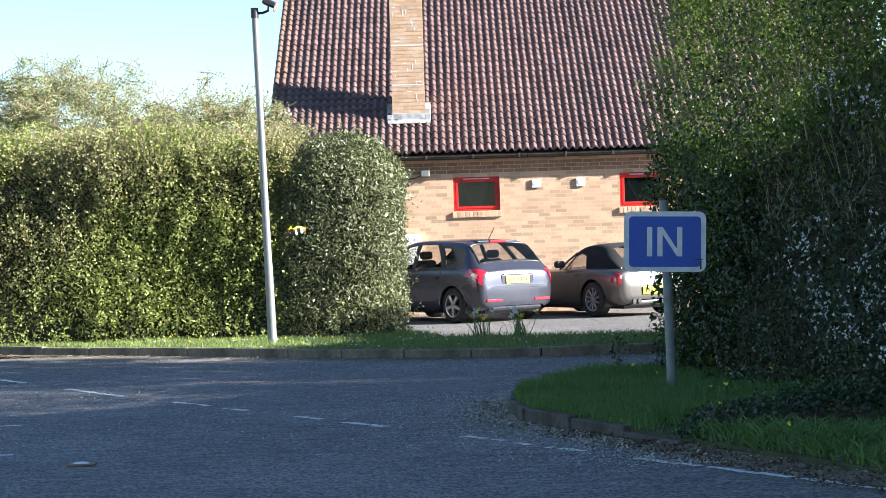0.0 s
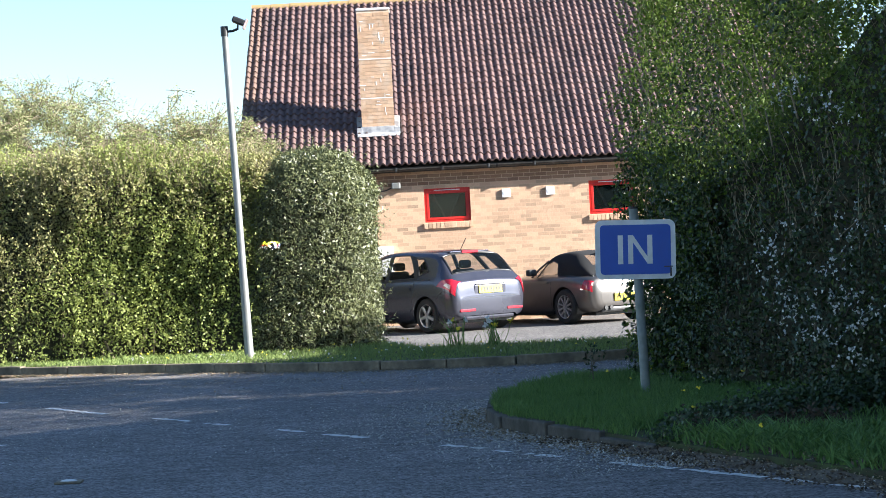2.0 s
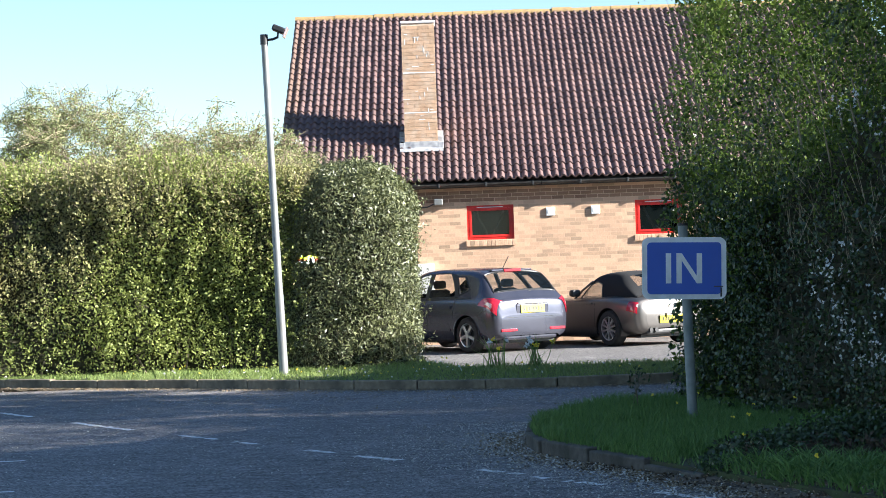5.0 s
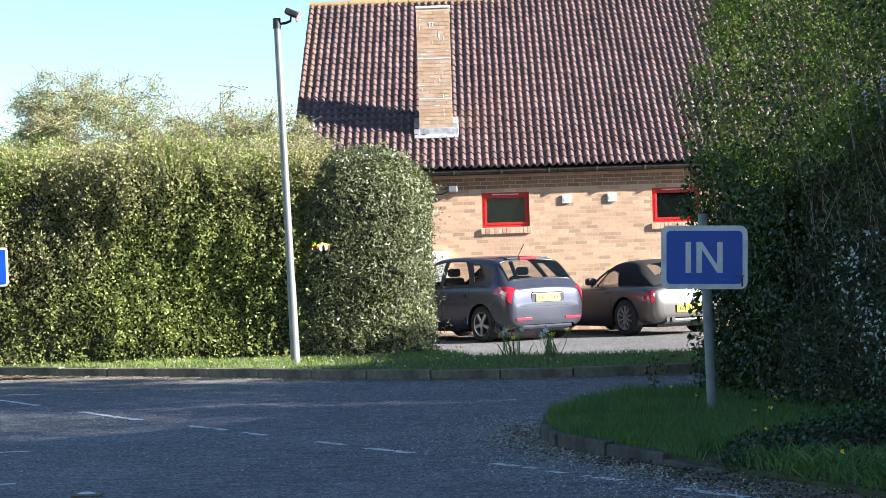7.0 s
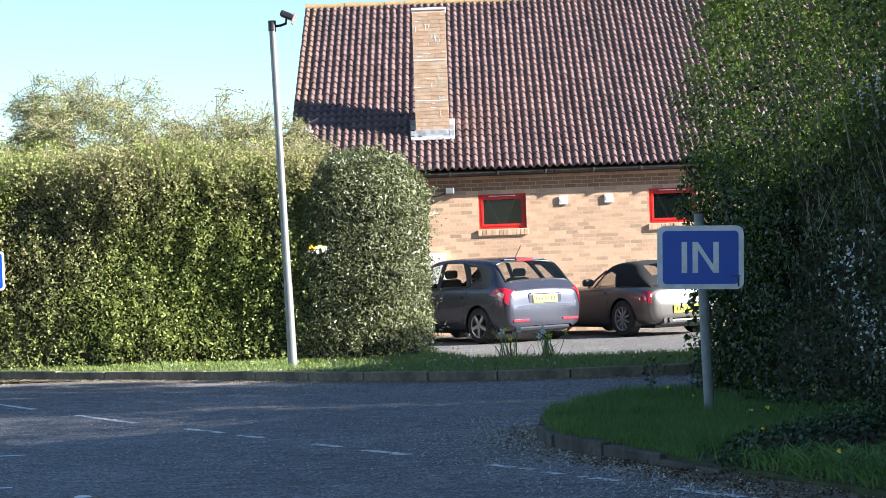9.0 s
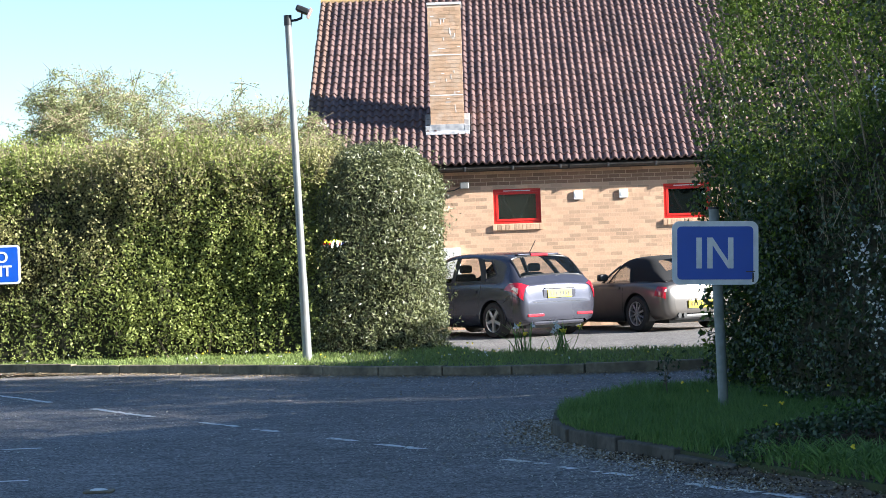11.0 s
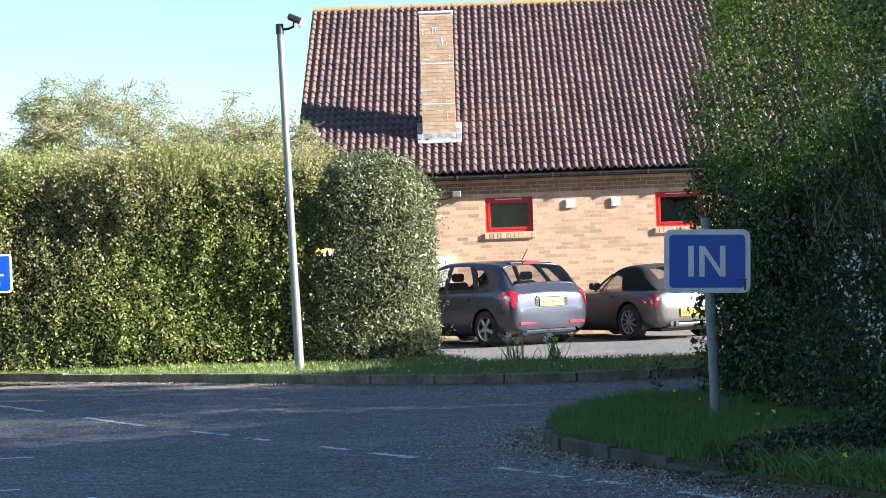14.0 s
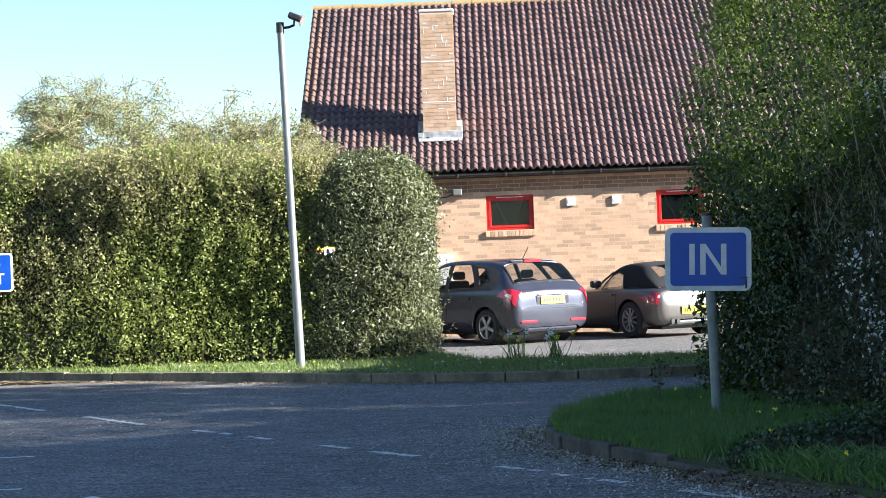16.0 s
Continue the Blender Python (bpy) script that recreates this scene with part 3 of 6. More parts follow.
def building():
    xs = [-3.25, WIN[0][0], WIN[0][1], WIN[1][0], WIN[1][1], 9.3]
    y0, y1 = 41.0, 41.3
    wall = bmesh.new()
    for a, b in ((0, 1), (2, 3), (4, 5)):
        box(wall, xs[a], xs[b], y0, y1, 0, 3.3)
    for x0, x1, z0, z1 in WIN:
        box(wall, x0, x1, y0, y1, 0, z0)
        box(wall, x0, x1, y0, y1, z1, 3.3)
    wall = part("wall", wall, MORTAR, house, "buff brick front wall")
    bm = bmesh.new()
    for x in (-3.25, 9.0):
        pts = [(41.3, 0), (54.4, 0), (54.4, 3.2), (RIDGE_Y, RIDGE_Z - 0.15), (41.3, 3.35)]
        a = [bm.verts.new((x, y, z)) for y, z in pts]
        b = [bm.verts.new((x + 0.3, y, z)) for y, z in pts]
        bm.faces.new(a)
        bm.faces.new(b[::-1])
        for i in range(5):
            j = (i + 1) % 5
            bm.faces.new((a[i], b[i], b[j], a[j]))
    box(bm, -2.95, 9.0, 54.1, 54.4, 0, 3.2)
    bmesh.ops.recalc_face_normals(bm, faces=bm.faces)
    part("gable_wall", bm, BRICK_REST, house)
    part("inside_floor", boxes((-2.95, 9.0, 41.3, 54.1, 0.0, 0.06)), ROOM, house)
    part("inside_partition", boxes((-2.95, 9.0, 44.0, 44.1, 0.06, 3.2)), ROOM, house)
    part("inside_ceiling", boxes((-2.95, 9.0, 41.3, 54.1, 3.2, 3.26)), ROOM, house)
    # roof slab under the tiles
    bm = bmesh.new()
    d = 0.05
    prof = [(EAVE_Y + 0.05, EAVE_Z - d), (RIDGE_Y, RIDGE_Z - d), (54.75, EAVE_Z - d), (54.75, EAVE_Z - d - 0.12), (RIDGE_Y, RIDGE_Z - d - 0.15), (EAVE_Y + 0.05, EAVE_Z - d - 0.1)]
    a = [bm.verts.new((ROOF_X0 + 0.03, y, z)) for y, z in prof]
    b = [bm.verts.new((ROOF_X1 - 0.03, y, z)) for y, z in prof]
    bm.faces.new(a)
    bm.faces.new(b[::-1])
    for i in range(6):
        j = (i + 1) % 6
        bm.faces.new((a[i], b[i], b[j], a[j]))
    bmesh.ops.recalc_face_normals(bm, faces=bm.faces)
    roof = part("roof", bm, DARK_TIMBER, house, "brown roman-tiled pitched roof")
    # soffit and fascia
    part("fascia", boxes((ROOF_X0 + 0.05, ROOF_X1 - 0.05, 40.82, 40.85, 3.085, 3.17)), DARK_TIMBER, house, "dark painted fascia board")
    part("soffit", boxes((ROOF_X0 + 0.05, ROOF_X1 - 0.05, 40.85, 40.985, 3.1, 3.125)), DARK_TIMBER, house)
    # gutter: half round channel with brackets
    bm = bmesh.new()
    for seg in range(5):
        x0 = ROOF_X0 + 0.02 + seg * 2.58
        rings = []
        for x in (x0, x0 + 2.55):
            rings.append([bm.verts.new((x, 40.755 - 0.06 * math.cos(t), 3.13 - 0.06 * math.sin(t))) for t in [math.pi * k / 8 for k in range(9)]])
        for k in range(8):
            bm.faces.new((rings[0][k], rings[0][k + 1], rings[1][k + 1], rings[1][k]))
    r = bmesh.ops.solidify(bm, geom=bm.faces[:], thickness=0.005)
    g = part("gutter", bm, GUTTER_PLASTIC, house, "weathered grey-brown half-round gutter")
    for k in range(14):
        x = ROOF_X0 + 0.4 + k * 0.92
        part("bracket", boxes((x - 0.02, x + 0.02, 40.685, 40.82, 3.06, 3.145), bevel=0.006), BLACK_PLASTIC, g)
    # ridge: one piece each, overlapping
    rng = np.random.default_rng(2)
    ridge = thing("ridge", "half-round ridge tiles with yellow lichen", "")
    ridge.parent = house
    bm = bmesh.new()
    rings = []
    for xx, rad in ((0, 0.135), (0.455, 0.125)):
        rings.append([bm.verts.new((xx, -rad * math.cos(t), -0.035 + rad * 0.9 * math.sin(t))) for t in [math.pi * j / 8 for j in range(9)]])
    for j in range(8):
        bm.faces.new((rings[0][j], rings[1][j], rings[1][j + 1], rings[0][j + 1]))
    bm.faces.new(rings[0])
    me = bpy.data.meshes.new("ridge_tile")
    bm.to_mesh(me)
    bm.free()
    me.materials.append(RIDGE)
    pieces("ridge_tile", me, [pose(ROOF_X0 + k * 0.45, RIDGE_Y, RIDGE_Z + rng.normal(0, 0.006), 0, rng.normal(0, 0.4), 0) for k in range(int((ROOF_X1 - ROOF_X0) / 0.45))], ridge)
    # windows
    for x0, x1, z0, z1 in WIN:
        w = thing("window", "", "")
        w.parent = house
        yw = 41.05
        part("outer_frame", boxes((x0, x1, yw, yw + 0.07, z1 - 0.06, z1), (x0, x1, yw, yw + 0.07, z0, z0 + 0.055), (x0, x0 + 0.055, yw, yw + 0.07, z0 + 0.055, z1 - 0.06), (x1 - 0.055, x1, yw, yw + 0.07, z0 + 0.055, z1 - 0.06)), RED_FRAME, w, "red painted window frame")
        a, b, c, d2 = x0 + 0.05, x1 - 0.05, z0 + 0.05, z1 - 0.062
        part("casement", boxes((a, b, yw - 0.012, yw + 0.05, d2 - 0.045, d2), (a, b, yw - 0.012, yw + 0.05, c, c + 0.045), (a, a + 0.045, yw - 0.012, yw + 0.05, c + 0.045, d2 - 0.045), (b - 0.045, b, yw - 0.012, yw + 0.05, c + 0.045, d2 - 0.045), bevel=0.005), RED_FRAME, w, "red top-hung casement")
        part("trickle_vent", boxes((x0 + 0.2, x1 - 0.2, yw - 0.014, yw - 0.001, z1 - 0.045, z1 - 0.03)), SIGN_WHITE, w)
        p = part("pane", boxes((a + 0.04, b - 0.04, yw + 0.02, yw + 0.028, c + 0.04, d2 - 0.04)), WINDOW_GLASS, w)
        bm = bmesh.new()
        for s in (-1, 1):
            pts = [(x0 + 0.46 + s * 0.16 + 0.15 * s * math.cos(k / 8 * 3.14) * 0.7, 41.36, z0 + 0.62 - k / 8 * 0.6) for k in range(9)]
            tube(bm, pts, 0.022, 6)
        part("tied_curtain", bm, CURTAIN, w)
        sl = thing("sill", "", "")
        sl.parent = w
        for k in range(12):
            s0 = x0 - 0.03 + k * (x1 - x0 + 0.06) / 12
            part("sill_brick", boxes((s0 + 0.003, s0 + (x1 - x0 + 0.06) / 12 - 0.003, 40.955, 41.05, z0 - 0.125, z0 - 0.012), bevel=0.005), BRICK, sl)
    return wall, roof


wall_front, roof_main = building()


def chimney():
    ob = thing("chimney", "", "")
    ob.parent = house
    x0, x1, y0, y1, z0, z1 = -0.82, -0.155, 41.86, 42.58, 3.6, 6.42
    part("shaft_core", boxes((x0 + 0.008, x1 - 0.008, y0 + 0.008, y1 - 0.008, z0, z1)), CHIMNEY_MORTAR, ob)
    V = [(-0.5, -0.5, -0.5), (0.5, -0.5, -0.5), (0.5, -0.5, 0.5), (-0.5, -0.5, 0.5), (-0.5, 0.5, -0.5), (0.5, 0.5, -0.5), (0.5, 0.5, 0.5), (-0.5, 0.5, 0.5)]
    F = [(0, 1, 2, 3), (1, 5, 6, 2), (4, 0, 3, 7), (3, 2, 6, 7), (5, 4, 7, 6)]
    m = []
    for r in range(int((z1 - z0) / 0.075)):
        z = z0 + 0.0375 + r * 0.075
        n, w = 3, (x1 - x0) / 3
        cuts = [x0 + k * w for k in range(4)] if r % 2 else [x0] + [x0 + (k + 0.5) * w for k in range(3)] + [x1]
        for a, b in zip(cuts, cuts[1:]):
            m.append(Matrix.LocRotScale(((a + b) / 2, (y0 + y1) / 2, z), None, (b - a - 0.006, y1 - y0, 0.069)))
    repeat_mesh("brickwork", V, F, m, CHIMNEY_BRICK, ob, "buff brick courses with white mortar smears")
    part("capping", boxes((x0 - 0.015, x1 + 0.015, y0 - 0.015, y1 + 0.015, z1, z1 + 0.05), bevel=0.015), SIGN_WHITE, ob, "pale mortar capping")
    # lime streaks on the face
    rng = np.random.default_rng(5)
    bm = bmesh.new()
    for k in range(26):
        x, z = rng.uniform(x0 + 0.06, x1 - 0.06), rng.uniform(3.95, 6.2)
        w, h = (0.012, rng.uniform(0.04, 0.12)) if rng.uniform() < 0.6 else (rng.uniform(0.05, 0.14), 0.012)
        box(bm, x - w / 2, x + w / 2, y0 - 0.004, y0 + 0.005, z - h / 2, z + h / 2)
    for z in (5.42, 4.62):
        box(bm, x0 + 0.01, x1 - 0.01, y0 - 0.004, y0 + 0.005, z, z + 0.018)
    tagged(part("lime_streaks", bm, SIGN_WHITE, ob, "white lime streaks"), kind="stuff")
    zb = EAVE_Z + (y0 - EAVE_Y) * math.tan(PITCH)
    bm = boxes((x0 - 0.02, x1 + 0.02, y0 - 0.016, y0 + 0.01, zb + 0.03, zb + 0.2), bevel=0.006)
    m = Matrix.Translation((0, y0 - 0.02, zb + 0.05)) @ pose(0, 0, 0, math.degrees(PITCH))
    box(bm, x0 - 0.1, x1 + 0.1, -0.14, 0.03, 0.0, 0.02, 0.006, m)
    for k in range(3):
        ym = y0 + 0.1 + k * 0.22
        for xa, xb in ((x0 - 0.11, x0 + 0.005), (x1 - 0.005, x1 + 0.11)):
            zz = EAVE_Z + (ym - EAVE_Y) * math.tan(PITCH)
            box(bm, xa, xb, ym - 0.12, ym + 0.12, zz - 0.02, zz + 0.12, 0.01)
    part("flashing", bm, LEAD, ob, "pale lead flashing at the foot")


chimney()


def wall_fittings():
    for x, z in ((2.0, 2.54), (2.88, 2.545)):
        v = thing("wall_vent", "square white plastic fan outlet on the brick wall", "vent", pose(x, 40.99, z), "fan outlets on the wall")
        part("housing", boxes((-0.085, 0.085, -0.03, 0.0, -0.085, 0.085), bevel=0.01), WHITE, v)
        bm = bmesh.new()
        disc(bm, 0.055, -0.036, -0.029, 18)
        part("grille", bm, SIGN_WHITE, v)
    f = thing("wall_floodlight", "small grey wall floodlight with its cable", "wall lamp", pose(-0.19, 40.99, 2.8))
    part("housing", boxes((-0.09, 0.09, -0.13, -0.02, -0.07, 0.06), bevel=0.02), GREY_METAL, f)
    part("bracket", boxes((-0.03, 0.03, -0.03, 0.0, -0.04, 0.04)), BLACK_PLASTIC, f)
    bm = tube(bmesh.new(), [(-0.09, -0.05, -0.04), (-0.2, -0.03, -0.09), (-0.42, -0.02, -0.11), (-0.8, -0.015, -0.12)], 0.012, 6)
    part("cable", bm, BLACK_PLASTIC, f)
    b = thing("meter_box", "white painted meter box on the brick wall", "box", pose(-0.63, 40.985, 1.22))
    part("body", boxes((-0.32, 0.32, -0.12, 0.0, -0.38, 0.38), bevel=0.012), WHITE, b)
    part("door", boxes((-0.29, 0.29, -0.132, -0.118, -0.35, 0.35), bevel=0.004), WHITE, b)


wall_fittings()


# ---- lamp post and signs ----
def lamp_post():
    ob = thing("lamp_post", "leaning galvanised steel lamp post with a small floodlight", "lamp post", pose(-2.375, 29.3, 0.1))
    top = Vector((-0.115, 0, 4.76))
    part("base_sleeve", tube(bmesh.new(), [(0, 0, 0), top * 0.24], [0.066, 0.06], 14), GREY_METAL, ob, "", True)
    part("shaft", tube(bmesh.new(), [top * 0.235, top * 0.25, top * 0.6, top], [0.059, 0.055, 0.05, 0.046], 14), GREY_METAL, ob, "", True)
    part("cap", tube(bmesh.new(), [top - Vector((0, 0, 0.12)), top + Vector((0, 0, 0.02))], 0.055, 12), BLACK_PLASTIC, ob, "black collar", True)
    part("arm", tube(bmesh.new(), [top + Vector((0, 0, -0.06)), top + Vector((0.12, 0, -0.05)), top + Vector((0.2, 0, -0.02))], 0.018, 8), BLACK_PLASTIC, ob)
    m = Matrix.Translation(top + Vector((0.215, 0, 0.075))) @ pose(0, 0, 0, 0, 24, 0)
    bm = box(bmesh.new(), -0.1, 0.09, -0.1, 0.1, -0.035, 0.05, 0.02, m)
    head = part("floodlight", bm, BLACK_PLASTIC, ob, "dark floodlight head")
    part("lens", box(bmesh.new(), 0.085, 0.11, -0.1, 0.1, -0.075, 0.075, 0.005, m), CLEAR_LENS, head)
    part("yoke", tube(bmesh.new(), [top + Vector((0.19, 0, -0.03)), top + Vector((0.2, 0, 0.06))], 0.014, 6), BLACK_PLASTIC, head)


lamp_post()


def text_mesh(name, words, size, mat, parent, m, label=""):
    c = bpy.data.curves.new(name, "FONT")
    c.body, c.size, c.align_x, c.align_y, c.extrude = words, size, "CENTER", "CENTER", 0.0015
    c.offset = 0.004
    o = bpy.data.objects.new(name, c)
    scene.collection.objects.link(o)
    dg = bpy.context.evaluated_depsgraph_get()
    dg.update()
    me = bpy.data.meshes.new_from_object(o.evaluated_get(dg))
    bpy.data.objects.remove(o)
    me.materials.clear()
    me.materials.append(mat)
    ob = new(name, me)
    ob.parent = parent
    ob.matrix_basis = m
    return tagged(ob, label)


def rounded_plate(w, h, r, y0, y1):
    bm = bmesh.new()
    pts = []
    for cx, cz, a0 in ((w / 2 - r, h / 2 - r, 0), (-w / 2 + r, h / 2 - r, 90), (-w / 2 + r, -h / 2 + r, 180), (w / 2 - r, -h / 2 + r, 270)):
        for k in range(7):
            a = radians(a0 + 15 * k)
            pts.append((cx + r * math.cos(a), cz + r * math.sin(a)))
    f = bm.faces.new([bm.verts.new((x, y0, z)) for x, z in pts])
    r2 = bmesh.ops.extrude_face_region(bm, geom=[f])
    for g in r2["geom"]:
        if isinstance(g, bmesh.types.BMVert):
            g.co.y = y1
    bmesh.ops.recalc_face_normals(bm, faces=bm.faces)
    return bm


def letter_strokes(kind, w, h, t):
    """Flat letters in plain strokes (x, z outlines)."""
    if kind == "I":
        return [[(-t / 2, -h / 2), (t / 2, -h / 2), (t / 2, h / 2), (-t / 2, h / 2)]]
    a = t * 1.05
    return [[(-w / 2, -h / 2), (-w / 2 + t, -h / 2), (-w / 2 + t, h / 2), (-w / 2, h / 2)], [(w / 2 - t, -h / 2), (w / 2, -h / 2), (w / 2, h / 2), (w / 2 - t, h / 2)],
            [(-w / 2 + t, h / 2), (-w / 2 + t, h / 2 - a * 1.35), (w / 2 - t, -h / 2), (w / 2 - t, -h / 2 + a * 1.35)]]


def in_sign():
    ob = thing("entrance_sign", "blue rectangular sign reading IN on a grey post", "sign", pose(2.07, 18.46, 0.08, 0, 0, 0))
    part("post", tube(bmesh.new(), [(0.02, 0.06, 0.0), (0.005, 0.06, 1.0), (-0.01, 0.06, 1.77)], 0.044, 14), POST_GREY, ob, "grey painted steel post", True)
    part("post_cap", tube(bmesh.new(), [(-0.01, 0.06, 1.765), (-0.01, 0.06, 1.785)], 0.049, 14), BLACK_PLASTIC, ob)
    m = pose(-0.015, 0, 1.39, 0, 1.8, 0)
    p = part("board", rounded_plate(0.74, 0.545, 0.065, 0.0, 0.012), SIGN_WHITE, ob, "white bordered sign board")
    p.matrix_basis = m
    q = part("blue_field", rounded_plate(0.65, 0.455, 0.035, -0.004, 0.001), SIGN_BLUE, p, "blue field")
    for x, kind in ((-0.139, "I"), (0.043, "N")):
        bm = bmesh.new()
        for s in letter_strokes(kind, 0.225, 0.265, 0.047):
            f = bm.faces.new([bm.verts.new((a + x, -0.0055 if len(bm.faces) < 2 else -0.0062, b)) for a, b in s])
        bmesh.ops.recalc_face_normals(bm, faces=bm.faces)
        part("letter", bm, SIGN_WHITE, p, "white letter " + kind)
    for z in (-0.16, 0.16):
        part("clamp", boxes((-0.05, 0.06, 0.012, 0.11, z - 0.02, z + 0.02), bevel=0.005), POST_GREY, p)
    part("scratch", boxes((0.315, 0.33, -0.006, 0.0, -0.25, -0.17), (0.26, 0.34, -0.006, 0.0, -0.165, -0.155)), BLACK_PLASTIC, p)


in_sign()


def exit_sign():
    ob = thing("exit_sign", "small blue sign reading NO EXIT before the hedge", "sign", pose(-6.76, 30.8, 0.1, 0, 0, 0))
    part("post", tube(bmesh.new(), [(-0.3, 0.05, 0.0), (-0.3, 0.05, 1.85)], 0.04, 12), POST_GREY, ob, "", True)
    p = part("board", rounded_plate(0.74, 0.565, 0.05, 0.0, 0.012), SIGN_WHITE, ob, "white bordered sign board")
    p.matrix_basis = pose(-0.25, 0, 1.47)
    part("blue_field", rounded_plate(0.68, 0.505, 0.03, -0.004, 0.001), SIGN_BLUE, p, "blue field")
    text_mesh("word", "NO", 0.22, SIGN_WHITE, p, pose(0.02, -0.007, 0.1, 90, 0, 0), "white word NO")
    text_mesh("word", "EXIT", 0.22, SIGN_WHITE, p, pose(0.02, -0.007, -0.1, 90, 0, 0), "white word EXIT")


exit_sign()


# ---- cars ----
def catmull(p, t):
    """Smooth value of a row of vectors at t in 0..len-1."""
    i = min(int(t), len(p) - 2)
    f = t - i
    a, b, c, d = p[max(i - 1, 0)], p[i], p[i + 1], p[min(i + 2, len(p) - 1)]
    return 0.5 * (2 * b + (c - a) * f + (2 * a - 5 * b + 4 * c - d) * f * f + (3 * b - a - 3 * c + d) * f ** 3)


class Shell:
    """A car body lofted through half profiles along its length."""

    def __init__(self, stations):
        self.x = np.array([s[0] for s in stations], float)
        self.p = [np.array([(s[0], y, z) for y, z in s[1]], float) for s in stations]
        self.n = len(stations[0][1])

    def at(self, u, v, side=1):
        rows = [catmull(row, v) for row in self.p[max(0, min(int(u), len(self.p) - 2) - 1):min(int(u), len(self.p) - 2) + 3]]
        i = min(int(u), len(self.p) - 2)
        q = catmull(rows, (u - i) + (1 if i > 0 else 0))
        return Vector((q[0], q[1] * side, q[2]))

    def u_of(self, x):
        return float(np.interp(x, self.x, np.arange(len(self.x))))

    def mesh(self, v0=0.0, v1=None, x0=None, x1=None, nu=8, nv=6, holes=(), wheels=(), radius=0.36):
        """The skin on both sides, with window openings (corners x, v) and wheel openings left out."""
        v1 = self.n - 1 if v1 is None else v1
        u0 = 0 if x0 is None else self.u_of(x0)
        u1 = len(self.p) - 1 if x1 is None else self.u_of(x1)
        U = np.linspace(u0, u1, int((u1 - u0) * nu) + 1)
        V = np.linspace(v0, v1, int((v1 - v0) * nv) + 1)
        polys = [[(self.u_of(x), v) for x, v in h] for h in holes]
        bm = bmesh.new()
        sides = []
        # cells inside an opening are left out, and the corners round it slide onto the opening's outline
        cut = np.zeros((len(U) - 1, len(V) - 1), bool)
        UC, VC = np.meshgrid((U[1:] + U[:-1]) / 2, (V[1:] + V[:-1]) / 2, indexing="ij")
        grid = [[(u, v) for v in V] for u in U]
        for h in polys:
            mine = inside(h, UC.ravel(), VC.ravel()).reshape(cut.shape)
            cut |= mine
            for i in range(len(U)):
                for j in range(len(V)):
                    near = mine[max(i - 1, 0):i + 1, max(j - 1, 0):j + 1]
                    if near.any() and not near.all():
                        p, best = np.array(grid[i][j]), None
                        for a, b in zip(h, h[1:] + h[:1]):
                            a, b = np.array(a), np.array(b)
                            q = a + (b - a) * np.clip((p - a) @ (b - a) / ((b - a) @ (b - a)), 0, 1)
                            if best is None or np.linalg.norm(q - p) < np.linalg.norm(best - p):
                                best = q
                        grid[i][j] = (float(best[0]), float(best[1]))
        for side in (1, -1):
            g = [[bm.verts.new(self.at(*grid[i][j], side)) for j in range(len(V))] for i in range(len(U))]
            sides.append(g)
            for i in range(len(U) - 1):
                for j in range(len(V) - 1):
                    if cut[i, j]:
                        continue
                    f = (g[i][j], g[i + 1][j], g[i + 1][j + 1], g[i][j + 1])
                    c = sum((w.co for w in f), Vector()) / 4
                    if any((c.x - wx) ** 2 + (c.z - wz) ** 2 < radius ** 2 for wx, wz in wheels) and abs(c.y) > 0.5:
                        continue
                    bm.faces.new(f if side > 0 else f[::-1])
        if wheels:
            for k in (0, -1):
                for j in range(len(V) - 1):
                    a, b = sides[0][k], sides[1][k]
                    bm.faces.new((a[j], a[j + 1], b[j + 1], b[j]))
        bmesh.ops.delete(bm, geom=[v for v in bm.verts if not v.link_faces], context="VERTS")
        for v in bm.verts:
            if v.is_boundary:
                for wx, wz in wheels:
                    d = Vector((v.co.x - wx, 0, v.co.z - wz))
                    if radius * 0.72 < d.length < radius * 1.35 and abs(v.co.y) > 0.55 and v.co.z > 0.2:
                        d = d.normalized() * radius
                        v.co.x, v.co.z = wx + d.x, wz + d.z
        bmesh.ops.remove_doubles(bm, verts=bm.verts, dist=0.0008)
        if not wheels and not holes:
            bmesh.ops.holes_fill(bm, edges=[e for e in bm.edges if e.is_boundary], sides=0)
        bmesh.ops.recalc_face_normals(bm, faces=bm.faces)
        return bm

    def seal(self, corners, side=1, radius=0.012, closed=True):
        """A rubber seal along an outline of corners (x, v)."""
        c = [(self.u_of(x), v) for x, v in corners]
        pts = []
        for a, b in zip(c, (c[1:] + c[:1]) if closed else c[1:]):
            pts += [self.at(a[0] + (b[0] - a[0]) * k / 7, a[1] + (b[1] - a[1]) * k / 7, side) for k in range(7)]
        return tube(bmesh.new(), pts + ([pts[0]] if closed else []), radius, 6)

